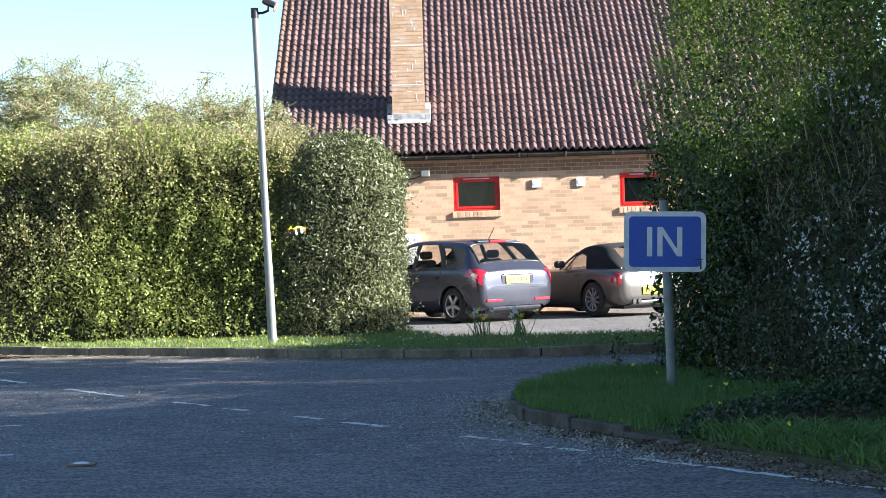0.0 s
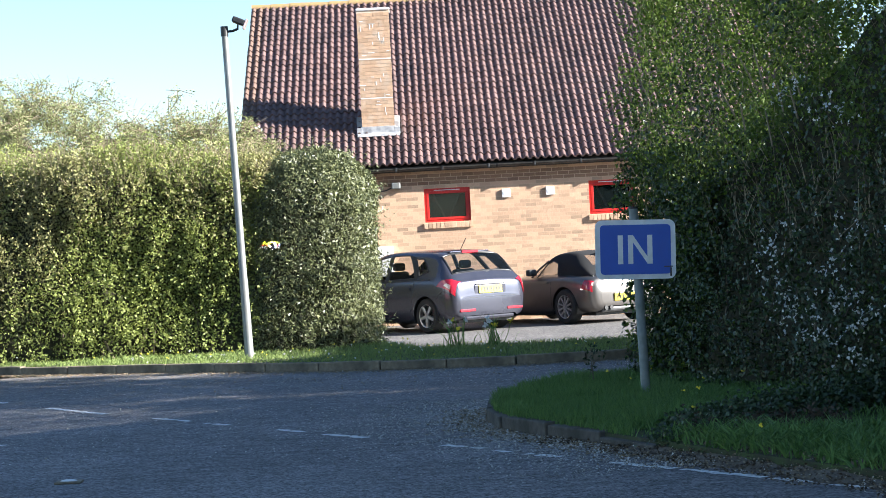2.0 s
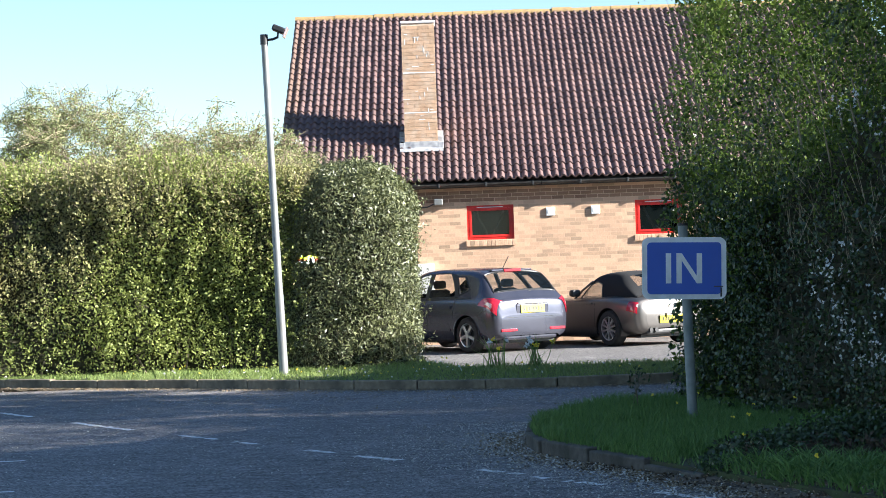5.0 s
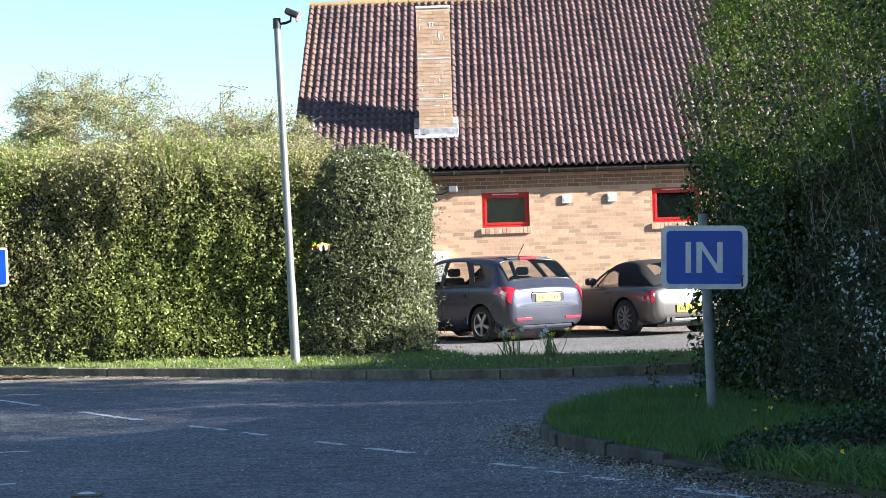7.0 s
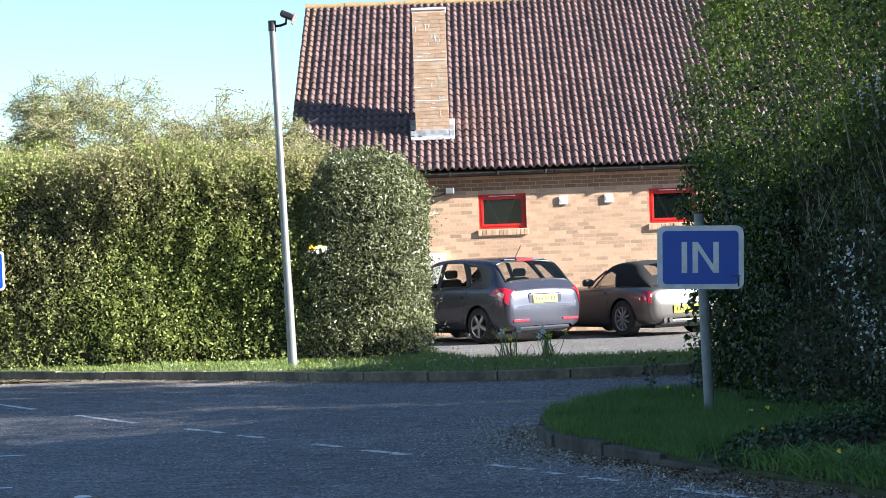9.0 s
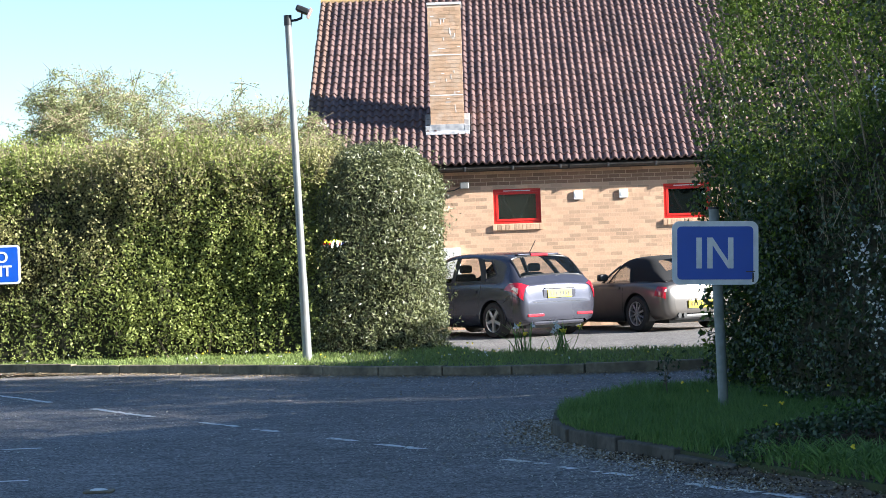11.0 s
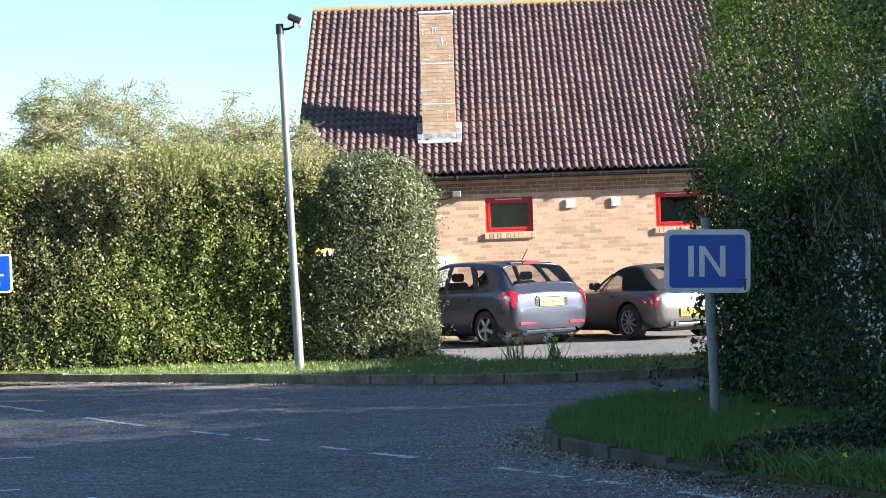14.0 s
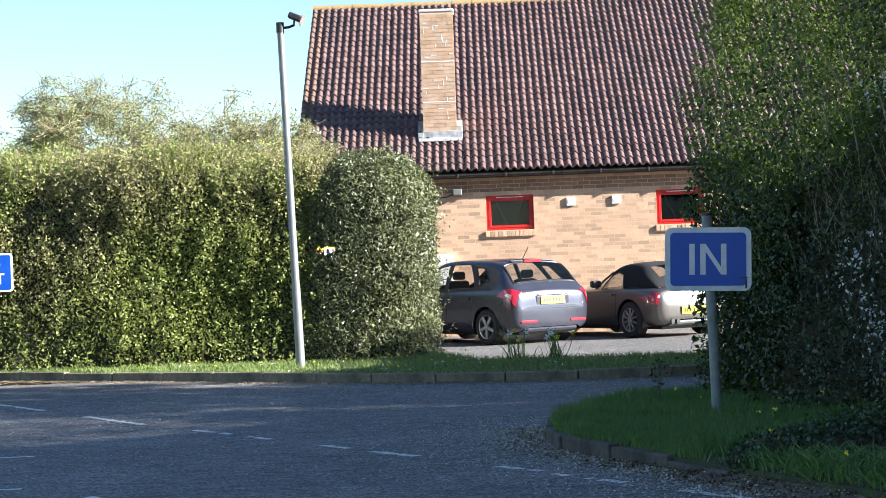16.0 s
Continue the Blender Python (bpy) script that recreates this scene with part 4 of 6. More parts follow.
    def patch(self, corners, side=1, off=0.006, n=8, thick=0.004):
        """A plate on the shell; corners are (x, v) in turn."""
        bm = bmesh.new()
        c = [(self.u_of(x), v) for x, v in corners]
        g = []
        for i in range(n + 1):
            row = []
            for j in range(n + 1):
                s, t = i / n, j / n
                u = (1 - t) * ((1 - s) * c[0][0] + s * c[1][0]) + t * ((1 - s) * c[3][0] + s * c[2][0])
                v = (1 - t) * ((1 - s) * c[0][1] + s * c[1][1]) + t * ((1 - s) * c[3][1] + s * c[2][1])
                p = self.at(u, v, side)
                du = self.at(min(u + 0.05, len(self.p) - 1.001), v, side) - self.at(max(u - 0.05, 0), v, side)
                dv = self.at(u, min(v + 0.05, self.n - 1), side) - self.at(u, max(v - 0.05, 0), side)
                nn = du.cross(dv).normalized()
                if nn.dot(Vector((0.0, p.y, (p.z - 0.6) * 0.6)) + Vector((p.x * 0.15, 0, 0))) < 0:
                    nn.negate()
                row.append((p + nn * off, p - nn * 0.002))
            g.append(row)
        top = [[bm.verts.new(q[0]) for q in r] for r in g]
        low = [[bm.verts.new(q[1]) for q in r] for r in g]
        for i in range(n):
            for j in range(n):
                bm.faces.new((top[i][j], top[i + 1][j], top[i + 1][j + 1], top[i][j + 1]))
        for i in range(n):
            for a, b, k in ((i, i + 1, 0), (i, i + 1, n)):
                bm.faces.new((top[a][k], top[b][k], low[b][k], low[a][k]))
                bm.faces.new((top[k][a], top[k][b], low[k][b], low[k][a]))
        bmesh.ops.recalc_face_normals(bm, faces=bm.faces)
        return bm


def wheel(car, x, y, r, w, spokes):
    side = 1 if y > 0 else -1
    ob = thing("wheel", "", "")
    ob.parent = car
    ob.matrix_basis = pose(x, y, r)
    bm = bmesh.new()
    prof = [(r * 0.66, -w / 2), (r * 0.9, -w / 2), (r * 0.985, -w / 2 + 0.03), (r, -w / 2 + 0.05), (r, w / 2 - 0.05), (r * 0.985, w / 2 - 0.03), (r * 0.9, w / 2), (r * 0.66, w / 2)]
    rings = [[bm.verts.new((a * math.cos(t), b, a * math.sin(t))) for a, b in prof] for t in [2 * math.pi * k / 36 for k in range(36)]]
    for k in range(36):
        a, b = rings[k], rings[(k + 1) % 36]
        for j in range(len(prof) - 1):
            bm.faces.new((a[j], a[j + 1], b[j + 1], b[j]))
    bmesh.ops.recalc_face_normals(bm, faces=bm.faces)
    part("tyre", bm, RUBBER, ob, "black rubber tyre", True)
    o = side * w * 0.42
    bm = bmesh.new()
    disc(bm, r * 0.64, o - side * 0.08, o - side * 0.06, 30)
    part("brake_disc", bm, BLACK_PLASTIC, ob)
    bm = bmesh.new()
    for k in range(36):
        t0, t1 = 2 * math.pi * k / 36, 2 * math.pi * (k + 1) / 36
        q = [(rr * math.cos(t), yy, rr * math.sin(t)) for rr, yy, t in ((r * 0.67, o + side * 0.012, t0), (r * 0.67, o + side * 0.012, t1), (r * 0.61, o + side * 0.004, t1), (r * 0.61, o + side * 0.004, t0))]
        p = [(rr * math.cos(t), yy, rr * math.sin(t)) for rr, yy, t in ((r * 0.61, o + side * 0.004, t0), (r * 0.61, o + side * 0.004, t1), (r * 0.6, o - side * 0.06, t1), (r * 0.6, o - side * 0.06, t0))]
        bm.faces.new([bm.verts.new(c) for c in q])
        bm.faces.new([bm.verts.new(c) for c in p])
    part("rim", bm, ALLOY, ob, "silver alloy rim")
    for k in range(spokes):
        bm = box(bmesh.new(), r * 0.1, r * 0.64, o - 0.022, o + 0.006, -0.15 / spokes, 0.15 / spokes, 0.008, pose(0, 0, 0, 0, 360 / spokes * k + 18, 0))
        part("spoke", bm, ALLOY, ob)
    bm = bmesh.new()
    disc(bm, r * 0.17, o - 0.02, o + 0.01, 16)
    part("hub_cap", bm, ALLOY, ob)


def arch(shell, car, x, y, r, z):
    """The dark opening round a wheel and its lip."""
    side = 1 if y > 0 else -1
    bm = bmesh.new()
    ring_a, ring_b = [], []
    for k in range(25):
        t = math.pi * (-0.12 + 1.24 * k / 24)
        cx, cz = x + (r + 0.045) * math.cos(t), z + (r + 0.045) * math.sin(t)
        ring_a.append(bm.verts.new((cx, side * (abs(y) + 0.128), max(cz, 0.16))))
        ring_b.append(bm.verts.new((cx, side * (abs(y) - 0.12), max(cz, 0.16))))
    for k in range(24):
        bm.faces.new((ring_a[k], ring_a[k + 1], ring_b[k + 1], ring_b[k]))
    bm.faces.new(ring_b)
    part("wheel_arch", bm, BLACK_PLASTIC, car, "black wheel well")


def seat(car, x, y, z):
    ob = thing("seat", "", "")
    ob.parent = car
    part("backrest", box(bmesh.new(), x - 0.1, x + 0.06, y - 0.24, y + 0.24, z - 0.3, z + 0.3, 0.06, None), CABIN, ob, "", True)
    part("headrest", box(bmesh.new(), x - 0.12, x - 0.02, y - 0.13, y + 0.13, z + 0.31, z + 0.46, 0.045), CABIN, ob, "", True)


def plate(car, m):
    p = part("number_plate", box(bmesh.new(), -0.008, 0.008, -0.27, 0.27, -0.07, 0.07, 0.004, m), PLATE, car, "yellow rear number plate")
    for k in range(7):
        y = -0.2 + k * 0.062 + (0.03 if k > 3 else 0)
        part("bar", box(bmesh.new(), -0.0115, -0.0085, y - 0.014, y + 0.014, -0.034, 0.034, 0, m), BLACK_PLASTIC, p)


def hatchback():
    car = thing("hatchback_car", "dark blue-grey five-door hatchback parked in the car park", "car", pose(0.1, 38.25, 0, 0, 0, 128))
    # half profiles: sill, lower side, flank, belt, glass middle, roof edge, roof, centre
    st = [
        (-2.13, [(0.55, 0.30), (0.66, 0.36), (0.70, 0.48), (0.70, 0.58), (0.66, 0.62), (0.55, 0.645), (0.3, 0.655), (0, 0.66)]),
        (-2.10, [(0.62, 0.26), (0.75, 0.34), (0.79, 0.50), (0.79, 0.66), (0.75, 0.78), (0.66, 0.86), (0.35, 0.89), (0, 0.90)]),
        (-2.03, [(0.66, 0.24), (0.80, 0.32), (0.85, 0.52), (0.85, 0.76), (0.80, 0.90), (0.68, 0.955), (0.36, 0.975), (0, 0.985)]),
        (-1.92, [(0.68, 0.22), (0.83, 0.30), (0.88, 0.54), (0.875, 0.84), (0.81, 0.98), (0.68, 1.065), (0.36, 1.095), (0, 1.105)]),
        (-1.72, [(0.70, 0.20), (0.85, 0.29), (0.893, 0.56), (0.885, 0.90), (0.79, 1.13), (0.66, 1.275), (0.36, 1.315), (0, 1.325)]),
        (-1.50, [(0.70, 0.19), (0.86, 0.28), (0.895, 0.56), (0.885, 0.92), (0.77, 1.20), (0.64, 1.40), (0.36, 1.445), (0, 1.455)]),
        (-1.00, [(0.70, 0.18), (0.86, 0.27), (0.895, 0.56), (0.885, 0.92), (0.775, 1.22), (0.645, 1.435), (0.36, 1.475), (0, 1.483)]),
        (-0.20, [(0.70, 0.18), (0.86, 0.27), (0.895, 0.55), (0.885, 0.90), (0.78, 1.22), (0.65, 1.44), (0.36, 1.475), (0, 1.483)]),
        (0.30, [(0.70, 0.18), (0.86, 0.27), (0.893, 0.55), (0.88, 0.89), (0.76, 1.17), (0.63, 1.36), (0.36, 1.405), (0, 1.415)]),
        (0.85, [(0.70, 0.18), (0.85, 0.27), (0.89, 0.54), (0.87, 0.86), (0.77, 0.98), (0.65, 1.07), (0.36, 1.11), (0, 1.12)]),
        (1.15, [(0.70, 0.18), (0.85, 0.27), (0.885, 0.54), (0.86, 0.83), (0.79, 0.90), (0.66, 0.95), (0.36, 0.985), (0, 0.995)]),
        (1.75, [(0.68, 0.19), (0.80, 0.27), (0.84, 0.5), (0.80, 0.70), (0.72, 0.78), (0.6, 0.82), (0.34, 0.85), (0, 0.86)]),
        (2.05, [(0.6, 0.21), (0.68, 0.28), (0.70, 0.45), (0.66, 0.58), (0.6, 0.64), (0.5, 0.68), (0.3, 0.71), (0, 0.72)]),
        (2.13, [(0.5, 0.25), (0.56, 0.3), (0.58, 0.42), (0.54, 0.5), (0.48, 0.54), (0.4, 0.57), (0.25, 0.59), (0, 0.6)])]
    s = Shell(st)
    rear_door = [(-1.05, 3.22), (-0.32, 3.2), (-0.32, 4.75), (-0.74, 4.78), (-0.96, 4.3)]
    front_door = [(-0.22, 3.2), (0.74, 3.16), (0.62, 3.7), (0.24, 4.6), (-0.22, 4.75)]
    quarter = [(-1.4, 3.62), (-1.15, 3.35), (-0.97, 4.5), (-1.15, 4.5)]
    screen = [(-1.93, 4.95), (-1.93, 7.01), (-1.57, 7.01), (-1.6, 5.0)]
    front = [(0.36, 5.1), (0.36, 7.01), (1.05, 7.01), (0.95, 5.1)]
    body = part("body", s.mesh(holes=(rear_door, front_door, quarter, screen, front), wheels=((-1.36, 0.32), (1.29, 0.32)), radius=0.355, nu=18, nv=15), CAR_BLUE, car, "dark blue-grey metallic body", True)
    for x, y in ((-0.95, 0.36), (-0.95, -0.36), (0.1, 0.36), (0.1, -0.36)):
        seat(car, x, y, 0.82)
    part("dashboard", box(bmesh.new(), 0.55, 0.85, -0.66, 0.66, 0.7, 0.95, 0.06), CABIN, car)
    part("cabin_floor", boxes((-1.75, 0.9, -0.66, 0.66, 0.45, 0.5)), CABIN, car)
    part("parcel_shelf", boxes((-1.86, -1.1, -0.66, 0.66, 0.86, 0.88)), CABIN, car)
    for side in (1, -1):
        for x in (-1.36, 1.29):
            wheel(car, x, side * 0.775, 0.318, 0.205, 5)
            arch(s, car, x, side * 0.74, 0.318, 0.32)
        for nm, q in (("rear_door_window", [rear_door[0], rear_door[1], rear_door[2], (-0.87, 4.78)]), ("front_door_window", [front_door[0], front_door[1], (0.26, 4.6), front_door[4]]), ("quarter_window", quarter)):
            part(nm, s.patch(q, side, 0.0), CAR_GLASS, car, "tinted side window")
        for q in (rear_door, front_door, quarter):
            part("window_seal", s.seal(q, side), BLACK_PLASTIC, car)
        part("door_pillar", s.patch([(-1.14, 3.22), (-1.06, 3.22), (-0.75, 4.78), (-0.96, 4.6)], side, 0.009), BLACK_PLASTIC, car, "black pillar trim")
        part("centre_pillar", s.patch([(-0.31, 3.2), (-0.23, 3.2), (-0.23, 4.76), (-0.31, 4.76)], side, 0.008), BLACK_PLASTIC, car, "black pillar trim")
        part("rear_window_seal", s.seal([(-1.93, 7.0), (-1.93, 4.95), (-1.6, 5.0), (-1.57, 7.0)], side, 0.016, False), BLACK_PLASTIC, car)
        part("bumper_seam", s.seal([(-1.69, 2.2), (-1.86, 2.62), (-2.06, 2.7)], side, 0.006, False), BLACK_PLASTIC, car)
        part("wheel_arch_lip", tube(bmesh.new(), [(-1.36 + 0.362 * math.cos(a), side * 0.884, 0.32 + 0.362 * math.sin(a)) for a in [math.pi * k / 14 for k in range(15)]], 0.012, 6), CAR_BLUE, car, "", True)
        part("window_trim", s.patch([(-1.5, 3.1), (0.85, 3.05), (0.85, 3.13), (-1.5, 3.18)], side, 0.006), BLACK_PLASTIC, car)
        part("tail_lamp", s.patch([(-1.72, 2.8), (-2.1, 2.95), (-2.08, 5.15), (-1.94, 3.95)], side, 0.014), RED_LENS, car, "red wraparound tail lamp")
        part("indicator", s.patch([(-1.9, 3.02), (-2.03, 3.12), (-2.03, 3.6), (-1.95, 3.4)], side, 0.018), CLEAR_LENS, car, "clear reversing lamp")
        part("door_handle", s.patch([(-0.95, 2.62), (-0.73, 2.62), (-0.73, 2.76), (-0.95, 2.76)], side, 0.028, 5), CAR_BLUE, car)
        part("door_handle", s.patch([(0.02, 2.6), (0.24, 2.6), (0.24, 2.74), (0.02, 2.74)], side, 0.028, 5), CAR_BLUE, car)
        part("door_seam", s.patch([(-0.285, 0.9), (-0.27, 0.9), (-0.27, 3.2), (-0.285, 3.2)], side, 0.002, 6), BLACK_PLASTIC, car)
        part("door_seam", s.patch([(-0.97, 2.0), (-0.958, 2.0), (-1.06, 3.2), (-1.072, 3.2)], side, 0.002, 6), BLACK_PLASTIC, car)
        part("side_moulding", s.patch([(-0.92, 1.5), (0.8, 1.5), (0.8, 1.62), (-0.92, 1.62)], side, 0.012, 6), CAR_BLUE, car)
        m = box(bmesh.new(), 0.62, 0.78, side * 0.93 - 0.1, side * 0.93 + 0.1, 0.93, 1.07, 0.04)
        part("mirror", m, CAR_BLUE, car, "", True)
        r = part("fog_reflector", box(bmesh.new(), -2.142, -2.07, side * 0.55 - 0.19, side * 0.55 + 0.17, 0.37, 0.42, 0.012, pose(0, 0, 0)), RED_LENS, car, "red rear reflector")
    part("rear_window", s.patch([(-1.93, 4.95), (-1.93, 7), (-1.57, 7), (-1.6, 5.0)], 1, 0.0), CAR_GLASS, car, "dark rear window")
    part("rear_window", s.patch([(-1.93, 4.95), (-1.93, 7), (-1.57, 7), (-1.6, 5.0)], -1, 0.0), CAR_GLASS, car, "dark rear window")
    part("windscreen", s.patch([(0.34, 5.0), (0.34, 7), (1.06, 7), (0.97, 5.0)], 1, 0.004), CAR_GLASS, car, "raked windscreen")
    part("windscreen", s.patch([(0.34, 5.0), (0.34, 7), (1.06, 7), (0.97, 5.0)], -1, 0.004), CAR_GLASS, car, "raked windscreen")
    part("spoiler", box(bmesh.new(), -1.6, -1.42, -0.46, 0.46, 1.425, 1.452, 0.012), CAR_BLUE, car)
    part("brake_lamp", box(bmesh.new(), -1.625, -1.58, -0.19, 0.19, 1.41, 1.458, 0.008), RED_LENS, car, "high red brake lamp")
    part("wiper", tube(bmesh.new(), [(-1.97, 0, 1.03), (-1.93, -0.2, 1.09), (-1.9, -0.42, 1.1)], 0.011, 6), BLACK_PLASTIC, car)
    part("plate_recess", box(bmesh.new(), -2.128, -2.06, -0.37, 0.37, 0.665, 0.84, 0.02, pose(0, 0, 0)), CAR_BLUE, car, "pressed number plate recess")
    plate(car, Matrix.Translation((-2.137, 0, 0.755)) @ pose(0, 0, 0, 0, 4, 0))
    part("boot_trim", box(bmesh.new(), -2.14, -2.07, -0.33, 0.33, 0.838, 0.862, 0.008), CHROME, car)
    part("bumper_skirt", box(bmesh.new(), -2.1, -1.92, -0.58, 0.58, 0.22, 0.33, 0.04), CAR_BLUE, car, "body-coloured lower bumper")
    part("tailgate_seam", boxes((-2.136, -2.11, -0.58, 0.58, 0.612, 0.62)), BLACK_PLASTIC, car)
    part("aerial", tube(bmesh.new(), [(-1.35, 0, 1.47), (-1.52, 0, 1.68)], 0.007, 6), BLACK_PLASTIC, car)
    part("underbody", boxes((-1.95, 1.95, -0.62, 0.62, 0.17, 0.24)), BLACK_PLASTIC, car)
    return car


hatchback()


def roadster():
    car = thing("roadster_car", "warm grey two-seat roadster with its black soft top up", "car", pose(2.83, 39.0, 0, 0, 0, 123))
    st = [
        (-2.05, [(0.45, 0.32), (0.56, 0.36), (0.6, 0.46), (0.6, 0.56), (0.55, 0.6), (0.45, 0.62), (0.25, 0.63), (0, 0.635)]),
        (-2.01, [(0.58, 0.26), (0.7, 0.33), (0.75, 0.48), (0.75, 0.64), (0.7, 0.74), (0.56, 0.80), (0.3, 0.83), (0, 0.84)]),
        (-1.88, [(0.66, 0.22), (0.80, 0.30), (0.85, 0.5), (0.84, 0.72), (0.76, 0.83), (0.6, 0.87), (0.32, 0.89), (0, 0.895)]),
        (-1.35, [(0.7, 0.19), (0.85, 0.27), (0.89, 0.52), (0.88, 0.79), (0.8, 0.875), (0.64, 0.895), (0.34, 0.905), (0, 0.91)]),
        (-0.9, [(0.7, 0.17), (0.85, 0.26), (0.885, 0.5), (0.875, 0.79), (0.8, 0.87), (0.66, 0.885), (0.34, 0.895), (0, 0.9)]),
        (0.1, [(0.7, 0.16), (0.84, 0.25), (0.865, 0.48), (0.86, 0.76), (0.8, 0.835), (0.66, 0.86), (0.34, 0.88), (0, 0.885)]),
        (0.7, [(0.7, 0.16), (0.84, 0.25), (0.87, 0.48), (0.865, 0.74), (0.78, 0.81), (0.64, 0.84), (0.34, 0.87), (0, 0.88)]),
        (1.4, [(0.7, 0.18), (0.84, 0.26), (0.885, 0.48), (0.87, 0.68), (0.76, 0.74), (0.6, 0.765), (0.32, 0.79), (0, 0.795)]),
        (1.85, [(0.6, 0.2), (0.72, 0.27), (0.76, 0.42), (0.72, 0.54), (0.62, 0.59), (0.5, 0.62), (0.28, 0.64), (0, 0.645)]),
        (2.04, [(0.4, 0.24), (0.46, 0.28), (0.48, 0.38), (0.46, 0.44), (0.4, 0.47), (0.3, 0.49), (0.16, 0.5), (0, 0.5)])]
    s = Shell(st)
    body = part("body", s.mesh(wheels=((-1.28, 0.33), (1.22, 0.33)), radius=0.362), CAR_SILVER, car, "warm grey metallic body", True)
    top = Shell([
        (-1.84, [(0.66, 0.84), (0.655, 0.87), (0.62, 0.89), (0.5, 0.90), (0.3, 0.905), (0, 0.91)]),
        (-1.62, [(0.72, 0.84), (0.70, 0.95), (0.64, 1.04), (0.5, 1.10), (0.3, 1.13), (0, 1.17)]),
        (-1.34, [(0.745, 0.84), (0.715, 1.0), (0.655, 1.14), (0.52, 1.265), (0.3, 1.30), (0, 1.312)]),
        (-0.95, [(0.755, 0.84), (0.72, 1.02), (0.655, 1.17), (0.52, 1.295), (0.3, 1.328), (0, 1.34)]),
        (-0.55, [(0.755, 0.84), (0.715, 1.0), (0.645, 1.13), (0.52, 1.23), (0.3, 1.268), (0, 1.28)]),
        (-0.26, [(0.75, 0.84), (0.72, 0.92), (0.66, 0.98), (0.53, 1.02), (0.3, 1.05), (0, 1.06)]),
        (0.0, [(0.72, 0.82), (0.7, 0.84), (0.65, 0.85), (0.53, 0.86), (0.3, 0.875), (0, 0.88)])])
    side_hole = [(-0.97, 0.12), (-0.3, 0.2), (-0.56, 1.8), (-0.72, 2.0), (-0.91, 1.6)]
    back_hole = [(-1.66, 3.1), (-1.66, 5.01), (-1.4, 5.01), (-1.42, 3.2)]
    for y in (0.36, -0.36):
        seat(car, -1.05, y, 0.66)
    part("cabin_floor", boxes((-1.2, 0.3, -0.66, 0.66, 0.6, 0.64)), CABIN, car)
    part("soft_top", top.mesh(x1=-0.51, holes=[side_hole, back_hole], nu=18, nv=15), SOFT_TOP, car, "black fabric soft top", True)
    part("windscreen", top.mesh(x0=-0.51), CAR_GLASS, car, "raked windscreen", True)
    part("rear_window", top.patch([(-1.66, 3.1), (-1.66, 5), (-1.4, 5), (-1.42, 3.2)], 1, 0.0), CAR_GLASS, car)
    part("rear_window", top.patch([(-1.66, 3.1), (-1.66, 5), (-1.4, 5), (-1.42, 3.2)], -1, 0.0), CAR_GLASS, car)
    for side in (1, -1):
        for x in (-1.28, 1.22):
            wheel(car, x, side * 0.775, 0.325, 0.22, 10)
            arch(s, car, x, side * 0.74, 0.325, 0.33)
        part("side_window", top.patch([(-0.97, 0.12), (-0.3, 0.2), (-0.56, 1.8), (-0.86, 1.95)], side, 0.0), CAR_GLASS, car, "side window")
        part("window_seal", top.seal(side_hole, side), BLACK_PLASTIC, car)
        part("deck_seam", s.seal([(-1.0, 4.3), (-1.6, 4.6), (-1.9, 4.7)], side, 0.006, False), BLACK_PLASTIC, car)
        part("windscreen_frame", tube(bmesh.new(), [(-0.05, side * 0.7, 0.85), (-0.31, side * 0.685, 1.02), (-0.56, side * 0.64, 1.17)], 0.02, 6), CAR_SILVER, car)
        part("tail_lamp", s.patch([(-1.985, 2.55), (-1.78, 2.55), (-1.82, 3.5), (-1.965, 3.95)], side, 0.014), RED_LENS, car, "red tail lamp")
        part("indicator", s.patch([(-1.985, 3.3), (-1.95, 3.2), (-1.95, 3.6), (-1.972, 3.8)], side, 0.018), CLEAR_LENS, car, "clear reversing lamp")
        part("door_seam", s.patch([(-0.87, 1.0), (-0.858, 1.0), (-0.9, 3.9), (-0.912, 3.9)], side, 0.002, 6), BLACK_PLASTIC, car)
        part("door_seam", s.patch([(0.2, 1.0), (0.212, 1.0), (0.24, 3.9), (0.228, 3.9)], side, 0.002, 6), BLACK_PLASTIC, car)
        part("door_handle", s.patch([(-0.8, 2.85), (-0.6, 2.85), (-0.6, 3.0), (-0.8, 3.0)], side, 0.022, 5), CAR_SILVER, car)
        part("mirror", box(bmesh.new(), -0.44, -0.3, side * 0.93 - 0.1, side * 0.93 + 0.09, 0.9, 1.03, 0.04), BLACK_PLASTIC, car, "dark mirror", True)
        hoop = tube(bmesh.new(), [(-1.32, side * 0.22, 0.88), (-1.32, side * 0.22, 1.03), (-1.32, side * 0.36, 1.1), (-1.32, side * 0.5, 1.03), (-1.32, side * 0.5, 0.88)], 0.022, 8)
        part("roll_hoop", hoop, CHROME, car)
    for y in (0.2, 0.32):
        bm = bmesh.new()
        disc(bm, 0.04, -0.06, 0.06, 16)
        o = part("exhaust_tip", bm, BLACK_PLASTIC, car)
        o.matrix_basis = pose(-2.0, y + 0.2, 0.29, 0, 0, 90)
    plate(car, Matrix.Translation((-2.07, 0.06, 0.475)) @ pose(0, 0, 0, 0, -4, 0))
    part("bumper_skirt", box(bmesh.new(), -2.02, -1.85, -0.6, 0.6, 0.2, 0.31, 0.04), BLACK_PLASTIC, car, "black lower bumper")
    part("underbody", boxes((-1.85, 1.8, -0.6, 0.6, 0.15, 0.22)), BLACK_PLASTIC, car)
    return car


roadster()


